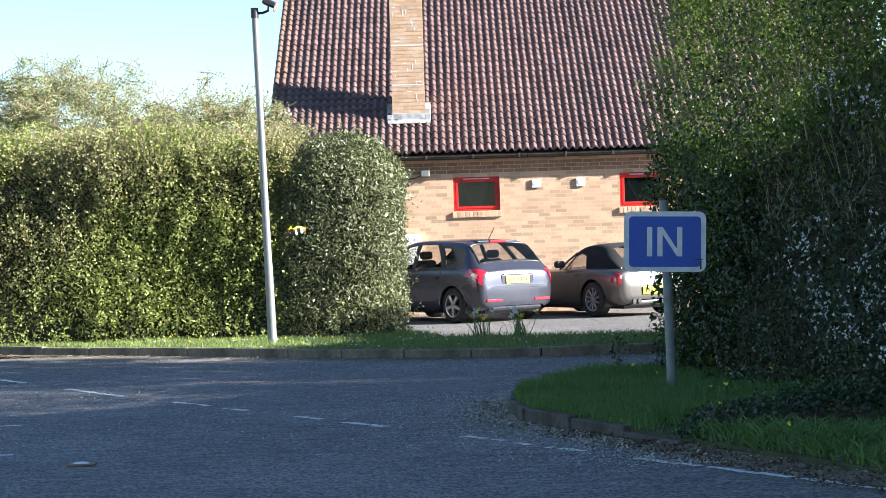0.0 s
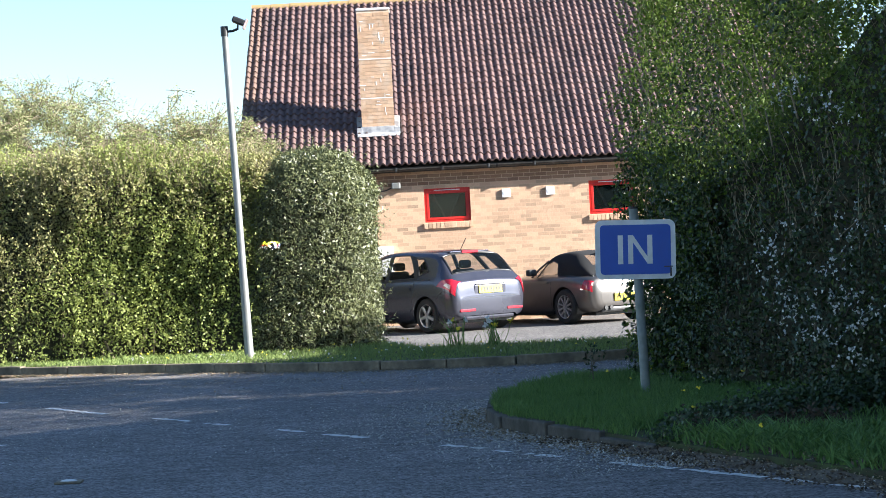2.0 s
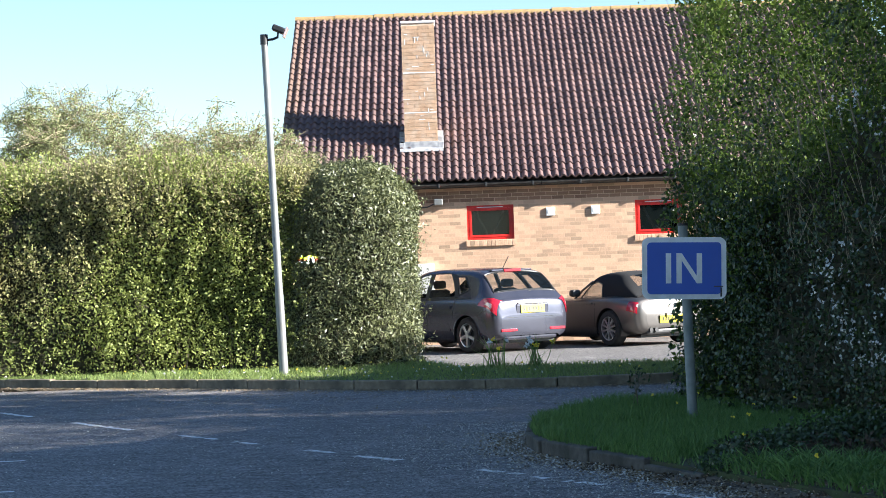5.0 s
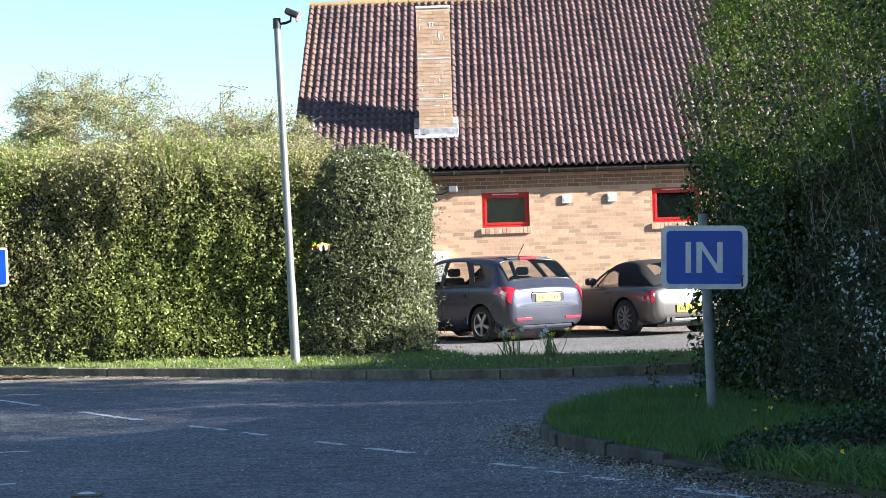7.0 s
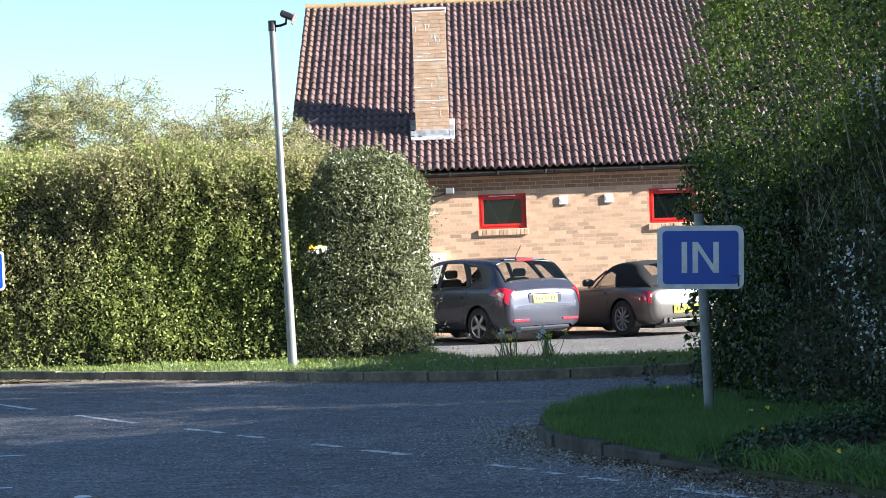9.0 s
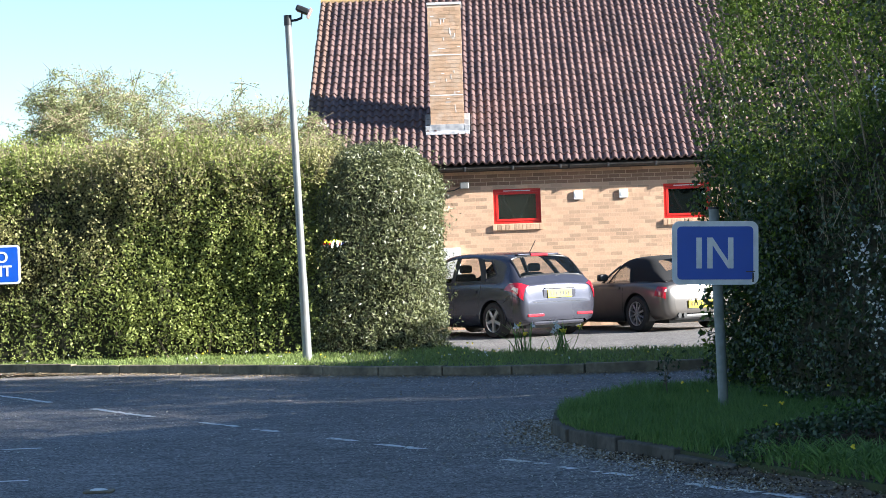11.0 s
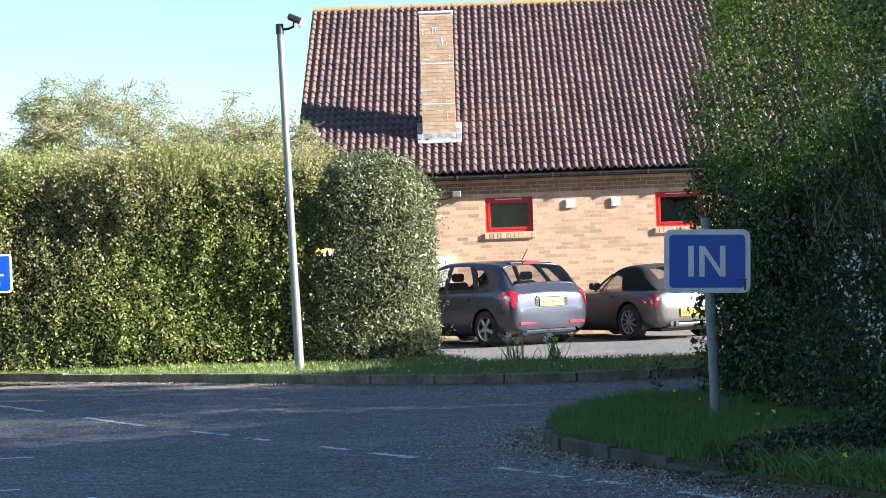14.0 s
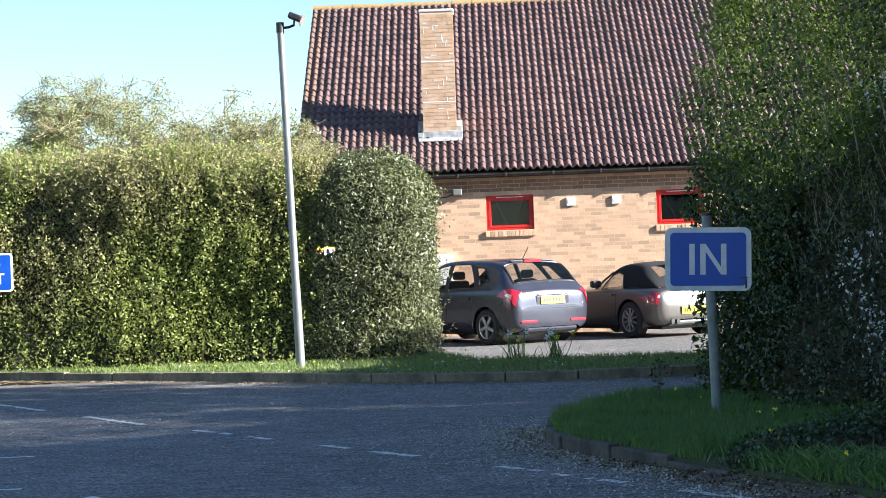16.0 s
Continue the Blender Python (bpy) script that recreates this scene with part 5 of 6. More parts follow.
# ---- hedges and trees ----
def strips(A, B, width):
    """Thin flat twigs from A to B."""
    d = unit(B - A)
    side = unit(np.cross(d, (0.1, -1.0, 0.05))) * width
    return np.stack([A - side, A + side, B + side * 0.45, B - side * 0.45], 1)


# solid lumpy block behind the leaves; its dark colour paints the shaded gaps
def block_core(name, size, round_by, m, parent, lumps, seed, shrink=0.3, slope=0.0, keep=None):
    bm = bmesh.new()
    n = 26
    sx, sy, sz = (max(s - 2 * shrink, 0.2) for s in (size[0], size[1], size[2]))
    sz = size[2] - shrink
    bmesh.ops.create_cube(bm, size=1.0)
    bmesh.ops.subdivide_edges(bm, edges=bm.edges, cuts=n, use_grid_fill=True)
    P = np.array([v.co[:] for v in bm.verts]) * (sx, sy, sz)
    r = max(round_by - shrink * 0.5, 0.1)
    inner = np.array((sx, sy, sz)) / 2 - r
    c = np.clip(P, -inner, inner)
    c[:, 2] = np.clip(P[:, 2], -sz / 2, inner[2])
    N = unit(P - c + 1e-6)
    d = np.minimum(np.linalg.norm(P - c, axis=1), r)
    P = c + N * d[:, None] + N * (lumps * 0.8 * wobble(P, 1.1, seed) + 0.1 * wobble(P, 6, seed + 3))[:, None]
    P[:, 2] += sz / 2
    P[:, 2] *= 1 - slope * P[:, 0] / size[0]
    for v, p in zip(bm.verts, P):
        v.co = p
    if keep:
        k = keep(P, m)
        bmesh.ops.delete(bm, geom=[v for v, q in zip(bm.verts, k) if not q], context="VERTS")
    return part("twig_mass", bm, INNER_SHADE, parent, "solid dark core coloured like the shade inside")


def hedge(name, label, category, m, size, round_by, lumps, seed, mats, n, leaf, aspect, depth=0.35, slope=0.0, low_bare=0.0, tufts=0, core=1.0, shrink=0.3, droop=0.2, keep=None, tilt=0.9, shade_low=0.0, twigs=0, thin=None, core_slope=None, shade_along=0.0):
    ob = thing(name, label, category, m)
    rng = np.random.default_rng(seed)
    P, N = box_shell(n, size, round_by, rng, lumps, seed, depth)
    P[:, 2] *= 1 - slope * P[:, 0] / size[0]
    if low_bare:
        k = rng.uniform(size=len(P)) < np.clip(0.35 + P[:, 2] / low_bare, 0, 1)
        P, N = P[k], N[k]
    if thin:
        k = rng.uniform(size=len(P)) < thin(P)
        P, N = P[k], N[k]
    if tufts:
        T, TN = box_shell(tufts, size, round_by, rng, lumps, seed, 0.02)
        T[:, 2] *= 1 - slope * T[:, 0] / size[0]
        T = np.repeat(T, 9, 0)
        TN = np.repeat(TN, 9, 0)
        up = np.tile((0, 0, 0.6), (len(T), 1)) + TN
        T = T + unit(up) * (rng.uniform(0, 0.22, len(T)))[:, None] + rng.normal(0, 0.018, T.shape)
        P, N = np.concatenate([P, T]), np.concatenate([N, TN])
    # sorts the dark leaves downward and along, as painted shade
    pick = wobble(P, 0.9, seed + 9) + rng.normal(0, 0.35, len(P)) + shade_low * P[:, 2] - shade_along * P[:, 0]
    if keep:
        k = keep(P, m)
        P, N, pick = P[k], N[k], pick[k]
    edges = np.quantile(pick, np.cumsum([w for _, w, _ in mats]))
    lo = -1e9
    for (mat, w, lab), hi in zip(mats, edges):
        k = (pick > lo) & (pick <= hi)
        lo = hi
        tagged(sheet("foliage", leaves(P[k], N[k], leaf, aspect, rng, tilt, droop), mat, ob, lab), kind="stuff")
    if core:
        block_core("inner_shade_core", (size[0], size[1], size[2] * core), round_by, m, ob, lumps, seed, shrink, slope if core_slope is None else core_slope, keep)
    if twigs:
        A, AN = box_shell(twigs, size, round_by, rng, lumps, seed, 0.12)
        A[:, 2] *= 1 - slope * A[:, 0] / size[0]
        A, AN = A[A[:, 2] > size[2] * 0.82], AN[A[:, 2] > size[2] * 0.82]
        d = unit(0.7 * AN + rng.normal(0, 0.45, A.shape) + (0, 0, 0.8))
        B = A + d * rng.uniform(0.06, 0.22, len(A))[:, None]
        side = unit(np.cross(d, (0.2, -1.0, 0.1))) * 0.004
        tagged(sheet("twig_spray", np.stack([A - side, A + side, B + side * 0.4, B - side * 0.4], 1), PALE_TWIG, ob, "clipped pale twigs"), kind="stuff")
    bm = bmesh.new()
    for k in range(int(size[0] * 9)):
        x, y = rng.uniform(-1, 1) * (size[0] / 2 - round_by * 0.75), -size[1] / 2 + round_by * 0.45 + rng.uniform(0.0, 0.4)
        p = Vector((x, y, 0))
        pts = [p]
        d = Vector((rng.normal(0, 0.2), rng.normal(0.05, 0.08), 1))
        for j in range(4):
            d = d + Vector((rng.normal(0, 0.2), rng.normal(0.03, 0.08), 0))
            p = p + d.normalized() * min(size[2] * 0.08, 0.3)
            pts.append(p)
        tube(bm, pts, [0.022, 0.018, 0.014, 0.01, 0.006], 5)
    tagged(part("stem_growth", bm, BARK, ob, "bare brown stems"), kind="stuff")
    return ob


GAP_EYE, GAP_AT = np.array((0.0, 0.2, 1.58)), np.array((-2.02, 30.0, 1.72))


def sight_gap(P, m):
    """A small natural gap through the bush; true for leaves outside it."""
    W = P @ np.array(m.to_3x3()).T + np.array(m.translation)
    d = (GAP_AT - GAP_EYE) / np.linalg.norm(GAP_AT - GAP_EYE)
    near = GAP_EYE + np.outer((W - GAP_EYE) @ d, d)
    o = W - near
    stray = np.random.default_rng(3).uniform(size=len(W)) < 0.11
    return (((o[:, 0] / 0.19) ** 2 + (o[:, 2] / 0.085) ** 2 + 0.6 * wobble(W, 14.0, 5)) > 1.0) | stray


hedge("clipped_hedge", "tall clipped yellow-green hedge behind the far verge", "hedge", pose(-6.29, 32.2, 0.1, 0, 0, -2), (8.6, 2.4, 3.02), 0.5, 0.24, 11,
      [(BUFF_LEAF, 0.25, "brownish young leaves"), (HEDGE_LEAF, 0.75, "yellow-green young leaves")], 270000, 0.046, 0.6, 0.28, slope=0.05, low_bare=0.7, tufts=3000, tilt=1.35, twigs=11000, keep=sight_gap,
      # fewer leaves low at both ends, so the dark core shows as shade
      thin=lambda P: np.clip(0.88 + 0.4 * wobble(P, 3.0, 12), 0.4, 1) * (1 - 0.5 * np.clip((1.4 - P[:, 0]) / 1.0, 0, 1) * np.clip((2.3 - P[:, 2]) / 1.0, 0, 1)) * (1 - 0.6 * np.clip((P[:, 0] - 3.1) / 0.6, 0, 1) * np.clip((1.8 - P[:, 2]) / 0.8, 0, 1)))
hedge("holly_bush", "rounded dark holly bush with glossy leaves beside the lamp post", "bush", pose(-1.54, 31.75, 0.1, 0, 0, -4), (2.2, 2.12, 3.1), 1.04, 0.09, 17,
      [(HOLLY_LEAF, 1.0, "glossy dark holly leaves")], 80000, 0.055, 0.36, 0.25, low_bare=0.35, tufts=300, keep=sight_gap, tilt=0.85)


def blossoms(ob, centres, spread, n, rng):
    P = np.concatenate([np.array(c) + rng.normal(0, spread, (n, 3)) for c in centres])
    q = np.concatenate([leaves(P, np.tile((-0.6, -0.6, 0.3), (len(P), 1)), 0.023, 0.9, rng, 0.8) for _ in range(3)])
    tagged(sheet("blossom", q, BLOSSOM, ob, "white spring blossom"), kind="stuff")


def right_hedge():
    m = pose(5.0, 17.75, 0.08, 0, 0, -68)
    # dark leaves low and at the near end put its shaded side into colour
    ob = hedge("overgrown_hedge", "tall overgrown hedge with spring leaves and blossom over the verge", "hedge", m, (8.6, 3.2, 6.6), 0.9, 0.3, 23,
               [(IVY_SHADE_LEAF, 0.42, "dark leaves that deepen the shade"), (TREE_LEAF, 0.58, "fresh green leaves")], 330000, 0.044, 0.6, 0.5, thin=lambda P: np.clip(0.75 + 0.6 * wobble(P, 2.2, 31), 0.22, 1), low_bare=0.6, tufts=7000, core=0.56, shrink=0.45, shade_low=0.5, core_slope=-1.0, shade_along=0.3)
    rng = np.random.default_rng(77)
    inv = m.inverted()
    # overhanging sprays at the top of the road side
    bm = bmesh.new()
    tips = []
    for x, y, z in ((2.7, 20.6, 4.1), (2.6, 20.9, 4.4), (2.8, 20.4, 4.6), (3.0, 20.0, 4.9)):
        grow_branch(bm, inv @ Vector((x + 0.7, y, z - 0.3)), inv.to_3x3() @ Vector((-1, 0.05, 0.3)), 0.9, 0.02, rng, 2, tips, 0.5, 0.05)
    part("branch", bm, BARK, ob, "thin overhanging branches")
    T = np.array([t[:] for t in tips])
    n = 3500
    P = T[rng.choice(len(T), n)] + rng.normal(0, 0.07, (n, 3))
    tagged(sheet("foliage", leaves(P, np.tile((0, -0.5, 0.5), (n, 1)), 0.042, 0.6, rng, 1.0, 0.3), TREE_LEAF, ob, "fresh green leaves"), kind="stuff")
    # leaves and twigs all through the inside, thicker away from the clipped far end
    # this filling is added to dim the sun passing through the hedge
    n, low = 46000, 15000
    P = np.concatenate([np.stack([-4.1 + 8.2 * rng.beta(2.6, 1.0, n), rng.uniform(-1.4, 1.3, n), 0.15 + 6.15 * rng.beta(1.0, 1.35, n)], 1),
                        np.stack([rng.uniform(-4.12, -2.6, low), rng.uniform(-1.42, -0.4, low), rng.uniform(0.1, 2.4, low)], 1)])
    dark = rng.uniform(size=len(P)) < 0.55
    for k, mat, lab in ((dark, IVY_SHADE_LEAF, "dark leaves that deepen the shade"), (~dark, TREE_LEAF, "fresh green leaves")):
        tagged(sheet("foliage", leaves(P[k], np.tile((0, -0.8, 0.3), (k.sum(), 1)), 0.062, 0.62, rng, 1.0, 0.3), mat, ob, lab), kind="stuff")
    k = 1500
    A = np.stack([rng.uniform(-4.0, 4.0, k), -1.45 + np.abs(rng.normal(0, 0.25, k)), rng.uniform(1.2, 6.2, k)], 1)
    d = unit(rng.normal(0, 0.35, (k, 3)) + (0, -0.1, 1.0))
    tagged(sheet("twig_spray", strips(A, A + d * rng.uniform(0.15, 0.55, k)[:, None], 0.005), PALE_TWIG, ob, "pale brown upright twigs"), kind="stuff")
    for k in range(9):
        a = Vector((3.0 + 0.07 * k * rng.uniform(0.6, 1.3), 18.25 - 0.12 * k, rng.uniform(2.3, 2.9)))
        b = a + Vector((rng.normal(-0.12, 0.1), 0.08, 0.5)) * rng.uniform(0.5, 1.1)
        part("branch", tube(bmesh.new(), [inv @ a, inv @ a.lerp(b, 0.5), inv @ b], [0.009, 0.008, 0.005], 6), PALE_TWIG, ob, "pale upright branch")
    c = [inv @ Vector(p) for p in ((3.35, 17.0, 1.5), (3.3, 17.1, 1.25), (3.4, 16.9, 1.0), (3.45, 16.8, 0.8), (3.7, 16.4, 1.25), (3.72, 16.3, 1.0), (3.6, 16.5, 0.75), (3.8, 16.2, 1.6), (3.5, 16.8, 2.72), (3.75, 16.3, 2.55), (3.8, 16.2, 0.55), (3.85, 16.1, 0.9))]
    blossoms(ob, [(v.x, v.y - 0.3, v.z) for v in c], 0.09, 30, rng)
    hedge("overgrown_hedge", "tall overgrown hedge running on beside the road", "hedge", pose(8.6, 7.2, 0.08, 0, 0, -68), (15.0, 3.2, 6.8), 0.9, 0.7, 24,
          [(IVY_SHADE_LEAF, 0.3, "dark leaves that deepen the shade"), (TREE_LEAF, 0.7, "fresh green leaves")], 34000, 0.14, 0.7, 0.6, core=0.86, shrink=0.4)


right_hedge()


def bare_tree(x, y, height, spread, seed, n, label, leaf=0.05, mat=None):
    ob = thing("spring_tree", label, "tree", pose(x, y, 0))
    rng = np.random.default_rng(seed)
    bm = bmesh.new()
    tips = []
    trunk = [Vector((0, 0, 0)), Vector((0.1, 0, height * 0.2)), Vector((0.05, 0.1, height * 0.42))]
    tube(bm, trunk, [0.22, 0.17, 0.14], 10)
    for k in range(9):
        a = 6.283 * k / 9 + rng.uniform(-0.3, 0.3)
        d = Vector((math.cos(a) * spread, math.sin(a) * spread, 1.0)).normalized()
        grow_branch(bm, trunk[2] - Vector((0, 0, rng.uniform(0, 0.6))), d, height * 0.27, 0.06, rng, 3, tips, 0.6, 0.05)
    part("trunk", bm, BARK, ob, "grey-brown trunk and bare limbs")
    # sprays of leaf in clumps through an uneven dome, and on the limbs' tips
    k = 620
    d = unit(rng.normal(size=(k, 3))) * (rng.uniform(0.25, 1.0, k) ** 0.5)[:, None]
    C = d * (height * 0.29, height * 0.26, height * 0.25) * (1 + 0.3 * wobble(d, 3.4, seed))[:, None] + (0, 0, height * 0.66)
    T = np.array([t[:] for t in tips])
    T = T[(np.abs((T - (0, 0, height * 0.66)) / (height * 0.33, height * 0.3, height * 0.3)) ** 2).sum(1) < 1.0]
    C = np.concatenate([C, T[rng.choice(len(T), 500)]])
    arch_dir = unit(rng.normal(size=C.shape) * (1, 1, 0.5) + (0, 0, 0.25))
    pick, t = rng.integers(0, len(C), n), rng.uniform(-1, 1, n)
    P = C[pick] + arch_dir[pick] * (0.24 * t)[:, None] - np.stack([0 * t, 0 * t, 0.11 * t * t], 1) + rng.normal(0, 0.05, (n, 3))
    # arching bare twigs, the longest standing out of the crown
    o = unit(C - (0, 0, height * 0.6))
    A = np.concatenate([C - arch_dir * 0.28, C, C[::2] - o[::2] * 0.1])
    B = np.concatenate([C + arch_dir * 0.02, C + arch_dir * 0.3 - (0, 0, 0.08), C[::2] + o[::2] * rng.uniform(0.12, 0.36, len(C[::2]))[:, None] + rng.normal(0, 0.1, (len(C[::2]), 3))])
    tagged(sheet("twig_spray", strips(A, B, 0.0065), PALE_TWIG, ob, "fine bare twigs"), kind="stuff")
    tagged(sheet("crown", leaves(P, np.tile((0, -0.3, 0.6), (n, 1)), leaf, 0.42, rng, 1.0, 0.5), mat or WILLOW_LEAF, ob, "pale catkins and opening leaves"), kind="stuff")
    return ob


bare_tree(-6.8, 40.0, 5.75, 1.5, 41, 60000, "half-bare spring tree with pale catkins behind the hedge")
bare_tree(-4.0, 38.9, 4.95, 1.6, 42, 50000, "low half-bare spring tree with pale catkins behind the hedge")
bare_tree(-9.9, 41.5, 4.3, 1.6, 43, 34000, "low half-bare spring tree with pale catkins behind the hedge")
bare_tree(-5.5, 42.0, 3.9, 1.6, 44, 36000, "low half-bare spring tree with pale catkins behind the hedge")

bare_tree(9.8, 21.7, 8.9, 1.3, 45, 40000, "leafy roadside tree that shades the junction", 0.12, TREE_LEAF)


# out of view on the right; added to shade the verge, kerb and bush foot
hedge("unseen_hedge", "unseen hedge added beside the entrance for its shade", "hedge", pose(5.5, 25.7, 0.08, 0, 0, -95), (9.0, 2.4, 3.1), 0.6, 0.3, 26, [(IVY_SHADE_LEAF, 0.4, "dark leaves that deepen the shade"), (TREE_LEAF, 0.6, "fresh green leaves")], 26000, 0.09, 0.6, 0.4)


def daffodils(x, y, seed, n):
    ob = thing("daffodil_clump", "clump of daffodils with fading yellow flowers", "flowers", pose(x, y, 0.1), "daffodils on the verge")
    rng = np.random.default_rng(seed)
    k = 30
    tagged(sheet("leaf_tuft", blades(rng.normal(0, 0.08, k), rng.normal(0, 0.08, k), 0.0, 0.33, 0.008, rng, 0.45), GRASS, ob, "long narrow leaves"), kind="stuff")
    for i in range(n):
        a = Vector((rng.normal(0, 0.07), rng.normal(0, 0.05), 0))
        b = a + Vector((rng.normal(0, 0.08), rng.normal(0, 0.04), rng.uniform(0.3, 0.42)))
        f = part("stalk", tube(bmesh.new(), [a, a.lerp(b, 0.5) + Vector((0.01, 0, 0)), b], 0.005, 5), GRASS, ob)
        P = np.tile(b[:], (7, 1))
        part_ob = sheet("flower", leaves(P, np.tile((0.2, -1.0, 0.2), (7, 1)), 0.05, 0.6, rng, 0.5), YELLOW if i % 2 else BLOSSOM, f)


daffodils(0.61, 29.25, 61, 5)
daffodils(1.15, 29.1, 62, 6)


def roof_weed():
    rng = np.random.default_rng(66)
    n = 26
    P = np.tile((-2.97, 42.22, 4.12), (n, 1)) + rng.normal(0, 0.035, (n, 3))
    ob = sheet("roof_weed", leaves(P, np.tile((0.3, -1.0, 0.2), (n, 1)), 0.09, 0.25, rng, 0.6, -1.2), BLOSSOM)
    tagged(ob, "small pale weed growing between the roof tiles", "plant", kind="stuff")


roof_weed()


def sapling():
    ob = thing("sapling", "thin bare sapling at the kerb's corner", "plant", pose(1.75, 20.2, 0.08))
    rng = np.random.default_rng(63)
    bm = bmesh.new()
    tips = []
    for k in range(3):
        grow_branch(bm, Vector((rng.normal(0, 0.05), rng.normal(0, 0.05), 0)), Vector((rng.normal(0, 0.2), 0, 1)), 0.28, 0.007, rng, 1, tips, 0.4, 0.3)
    part("stem", bm, BARK, ob)
    T = np.array([t[:] for t in tips])
    tagged(sheet("foliage", leaves(T[rng.choice(len(T), 60)] + rng.normal(0, 0.02, (60, 3)), np.tile((0, -1.0, 0.3), (60, 1)), 0.04, 0.5, rng), IVY_SHADE_LEAF, ob), kind="stuff")


sapling()


def ground_ivy():
    """Low dark creeping cover between the long grass and the weeds."""
    rng = np.random.default_rng(64)
    n = 24000
    u, v = rng.uniform(0, 1, n), rng.normal(0, 1, n)
    x = 1.9 + 2.1 * u + 0.12 * v
    y = 15.3 + 1.3 * u + 0.36 * v
    z = 0.09 + np.abs(rng.normal(0, 0.09, n)) * (0.5 + u)
    P = np.stack([x, y, z], 1)
    tagged(sheet("ground_ivy", leaves(P, np.tile((0, -0.4, 0.8), (n, 1)), 0.036, 0.7, rng, 0.9), IVY_SHADE_LEAF), "dark creeping ivy over the verge", "ivy", kind="stuff")
    n = 2500
    P = np.stack([rng.uniform(1.9, 3.2, n), 15.2 + rng.normal(0, 0.25, n), 0.1 + np.abs(rng.normal(0, 0.05, n))], 1)
    tagged(sheet("dead_leaves", leaves(P, np.tile((0, -0.3, 0.8), (n, 1)), 0.04, 0.6, rng, 0.9), DEAD_LEAF), "dead brown leaves in the verge", "debris", kind="stuff")


ground_ivy()


# ---- fire engine behind the bush ----
def fire_engine():
    ob = thing("fire_engine", "red fire engine with flashing lights parked behind the bush", "fire engine", pose(-5.2, 34.9, 0))
    part("body", boxes((-3.2, 2.0, -1.15, 1.15, 0.5, 2.85), bevel=0.05), ENGINE_RED, ob, "red body")
    part("cab", boxes((2.004, 3.2, -1.12, 1.12, 0.5, 2.6), bevel=0.12), ENGINE_RED, ob, "red cab")
    part("stripe", boxes((-3.1, 3.12, -1.165, -1.14, 1.74, 1.86)), HIVIS, ob, "yellow reflecting stripe")
    part("band", boxes((-3.1, 3.12, -1.165, -1.14, 1.61, 1.715)), WHITE, ob, "white band")
    part("door_window", boxes((2.15, 2.9, -1.13, -1.1, 1.95, 2.4), bevel=0.02), CAR_GLASS, ob)
    part("end_shutter", boxes((3.196, 3.212, -1.05, 1.05, 0.7, 2.5)), GREY_METAL, ob, "grey roller shutter")
    for k in range(3):
        part("shutter", boxes((-3.0 + k * 1.6, -1.5 + k * 1.6, -1.16, -1.145, 0.75, 1.45)), GREY_METAL, ob, "grey roller shutter")
    for x in (-1.9, 2.1):
        for side in (1, -1):
            wheel(ob, x, side * 0.98, 0.48, 0.28, 8)

    def flasher(name, x, z, mat, label):
        b = thing(name, label, "")
        b.parent = ob
        b.matrix_basis = pose(x, -1.22, z)
        bm = bmesh.new()
        tube(bm, [(0, 0, -0.05), (0, 0, 0.05)], 0.034, 12)
        part("housing", bm, BLACK_PLASTIC, b)
        part("reflector", boxes((-0.045, 0.045, -0.055, -0.032, -0.045, 0.045), bevel=0.006), mat, b)
        return b
    return flasher("beacon", 3.12, 1.68, BLUE_LIGHT, "blue rotating beacon"), flasher("headlamp", 2.96, 1.71, HEADLIGHT, "bright white flashing lamp")


beacon, headlamp = fire_engine()


# hidden behind the clipped hedge; added so the car's side reflects something dark
hedge("unseen_hedge", "unseen dark hedge added for the parked car's reflections", "hedge", pose(-13.0, 41.5, 0.0, 0, 0, 80), (9.0, 2.0, 2.9), 0.6, 0.2, 27, [(IVY_SHADE_LEAF, 0.5, "dark leaves that deepen the shade"), (HEDGE_LEAF, 0.5, "yellow-green leaves")], 16000, 0.1, 0.6, 0.3)


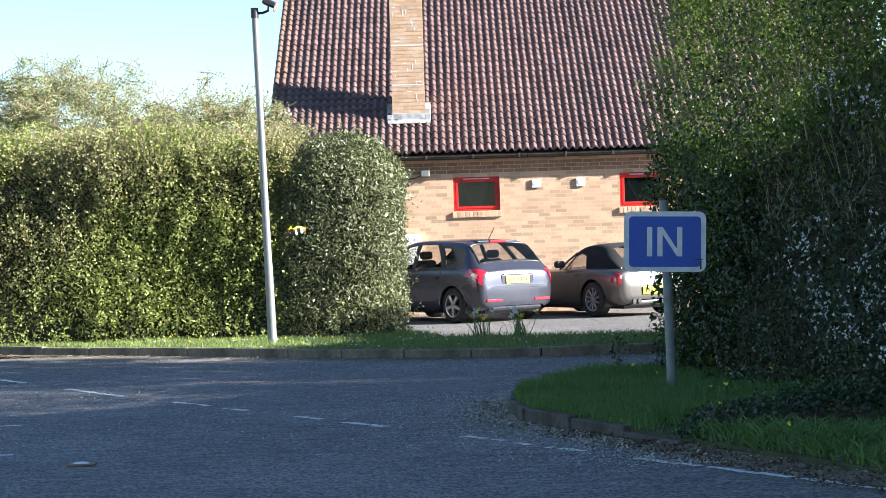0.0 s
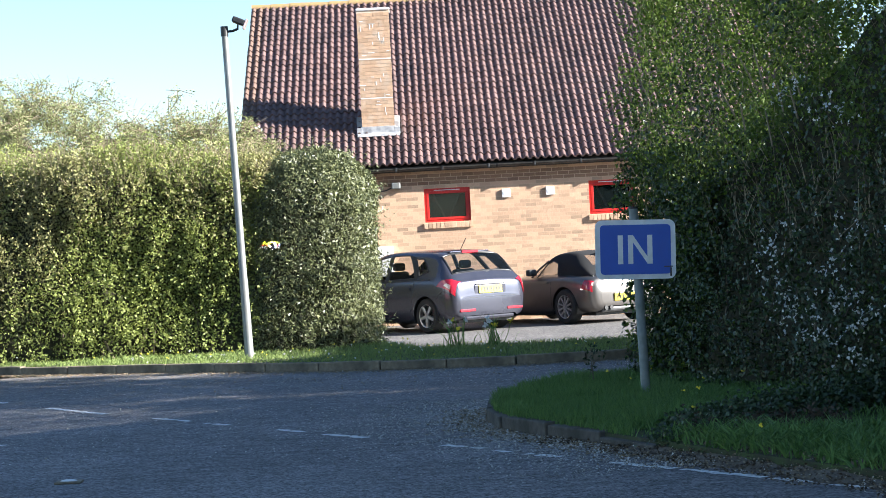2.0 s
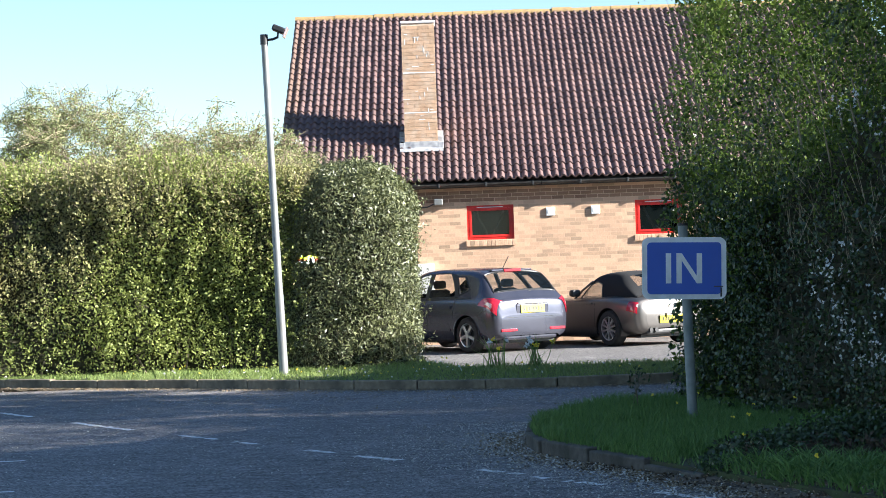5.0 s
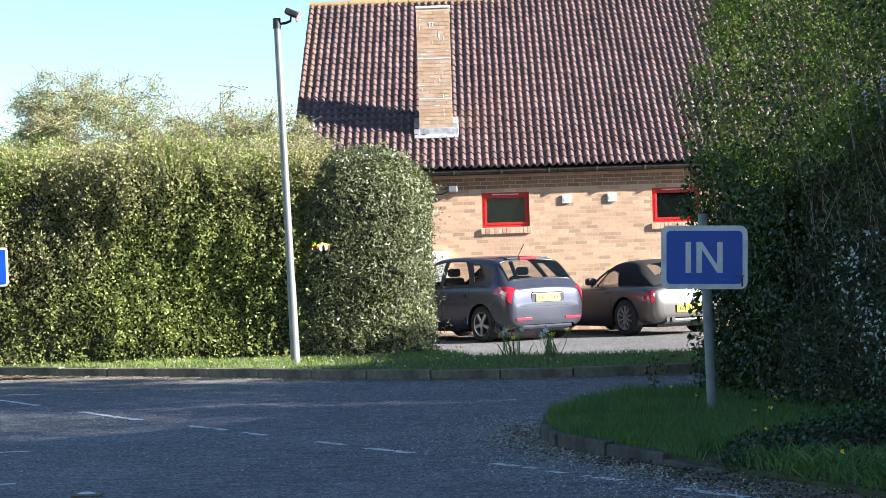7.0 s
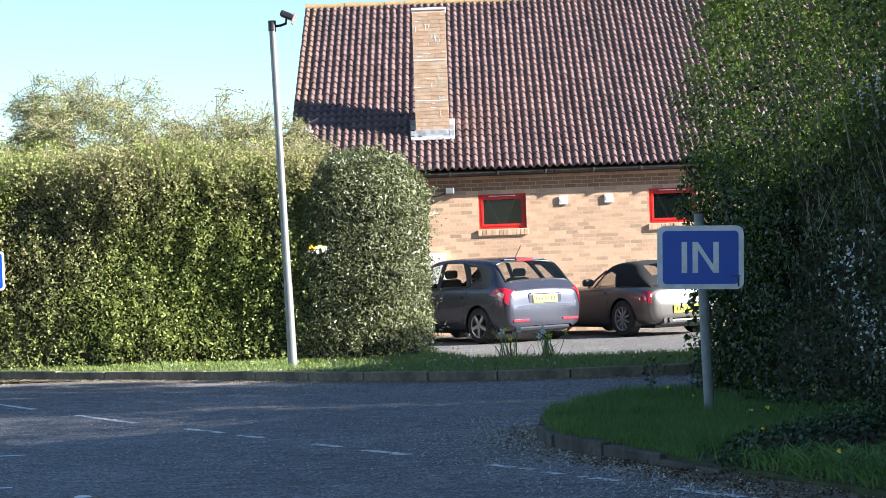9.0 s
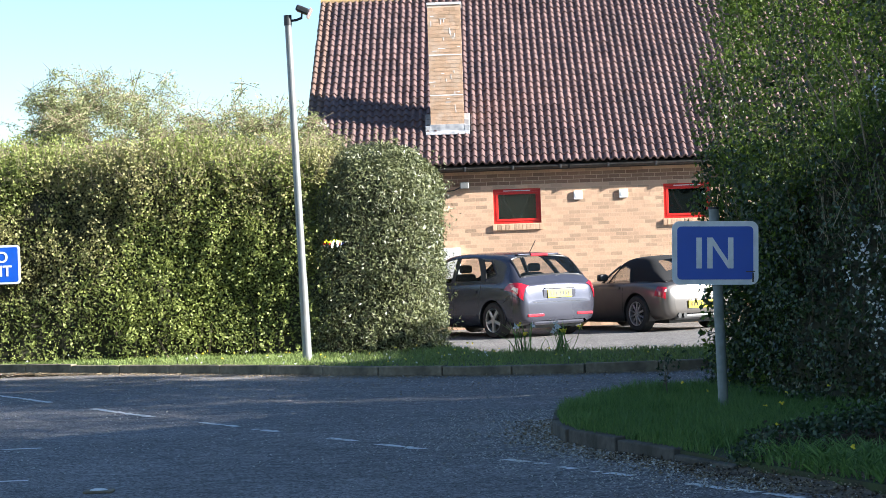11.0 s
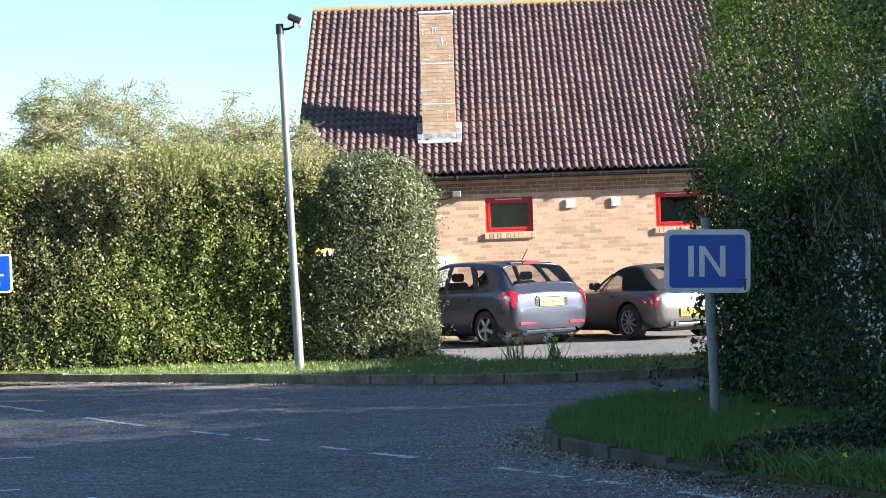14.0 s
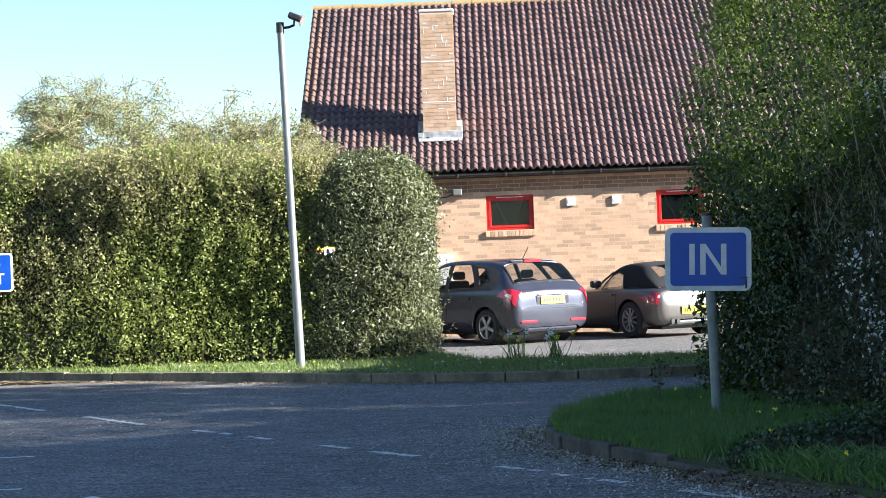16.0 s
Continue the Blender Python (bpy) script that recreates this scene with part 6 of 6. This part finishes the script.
# ---- roof tiles and bricks, last ----
def roof_tiles():
    cover, gauge = 0.3, SLOPE / 30
    n = 16
    X = [cover * k / n for k in range(n + 1)]

    def h(x):
        t = (x / 0.15) % 1.0
        return 0.05 * max(0.0, math.sin(math.pi * t / 0.7)) ** 0.9 if t < 0.7 else 0.0
    V, F = [], []
    for x in X:
        V += [(x, 0.0, h(x) + 0.036), (x, gauge + 0.05, h(x) + 0.002), (x, 0.0, h(x) + 0.002)]
    for k in range(n):
        a, b = 3 * k, 3 * (k + 1)
        F += [(a, b, b + 1, a + 1), (a + 2, b + 2, b, a)]
    me = piece_mesh("roof_tile", V, F, TILE)
    rng = np.random.default_rng(6)
    near, rest, verge = [], [], []
    base = Matrix.Translation((0, EAVE_Y - 0.045, EAVE_Z - 0.02)) @ pose(0, 0, 0, math.degrees(PITCH))
    cols = int(round((ROOF_X1 - ROOF_X0) / cover))
    for r in range(30):
        for c in range(cols):
            x = ROOF_X0 + c * cover
            s = r * gauge
            y = EAVE_Y + s * math.cos(PITCH)
            if -0.8 - cover < x < -0.17 and 41.8 < y < 42.2 and x > -0.75:
                continue
            m = base @ Matrix.Translation((x + rng.normal(0, 0.002), s + rng.normal(0, 0.004), rng.normal(0, 0.003))) @ pose(0, 0, 0, rng.normal(0, 0.4), 0, rng.normal(0, 0.25))
            (verge if c == 0 else near if 0.0 <= x < 2.95 else rest).append(m)
    pieces("roof_tile", me, near[:300], roof_main)
    pieces("verge_tile", piece_mesh("verge_tile", V, F, VERGE_TILE), verge, roof_main)
    repeat_mesh("roof_tiles_rest", V, F, near[300:] + rest, TILE_REST, roof_main, "brown roman roof tiles")


def bricks():
    V = [(-0.5, 0, -0.5), (0.5, 0, -0.5), (0.5, 0, 0.5), (-0.5, 0, 0.5), (-0.5, 1, -0.5), (0.5, 1, -0.5), (0.5, 1, 0.5), (-0.5, 1, 0.5)]
    F = [(0, 1, 2, 3), (1, 5, 6, 2), (4, 0, 3, 7), (3, 2, 6, 7), (4, 5, 1, 0)]
    me = piece_mesh("brick", V, F, BRICK)
    near, rest, band = [], [], []
    rng = np.random.default_rng(9)
    for r in range(42):
        z = 0.04 + r * 0.075
        x = -3.25 - (0.1125 if r % 2 else 0)
        while x < 9.2:
            a, b = x + 0.005, x + 0.22
            x += 0.225
            cuts = [(a, b)]
            for x0, x1, z0, z1 in WIN:
                if z0 - 0.13 < z < z1 + 0.02:
                    lo, hi = (x0 - 0.035, x1 + 0.035) if z < z0 - 0.01 else (x0, x1)
                    out = []
                    for p, q in cuts:
                        if q <= lo or p >= hi:
                            out.append((p, q))
                        else:
                            out += [(p, lo)] if p < lo - 0.02 else []
                            out += [(hi, q)] if q > hi + 0.02 else []
                    cuts = out
            for p, q in cuts:
                m = Matrix.LocRotScale(((p + q) / 2, 40.9985 + rng.normal(0, 0.0003), z), None, (q - p, 0.012, 0.065))
                # top courses take the redder brick with eaves' shade in its colour
                (band if 2.77 < z < 2.97 else near if 1.28 <= p < 4.4 and z > 1.7 else rest).append(m)
    pieces("brick", me, near[:300], wall_front)
    repeat_mesh("brick_band", V, F, band, BAND_BRICK, wall_front, "red-brown brick courses, darkened for the shade under the eaves")
    repeat_mesh("brickwork_rest", V, F, near[300:] + rest, BRICK_REST, wall_front, "buff and grey-brown bricks")


roof_tiles()
bricks()


def motions():
    # the beacon turns once in 0.7 s; the white lamp sweeps round in three short flashes
    walk(beacon, [(k * 0.14, pose(3.12, -1.22, 1.68, 0, 0, 72.0 * k)) for k in range(116)])
    rows, turn = [(0.0, 180.0)], 180.0
    for flash in (6.0, 13.0, 15.0):
        rows += [(flash - 0.4 + 0.1 * k, turn + 45.0 * k) for k in range(9)]
        turn += 360.0
    rows.append((16.0, turn))
    walk(headlamp, [(t, pose(2.96, -1.22, 1.71, 0, 0, a)) for t, a in rows])


motions()
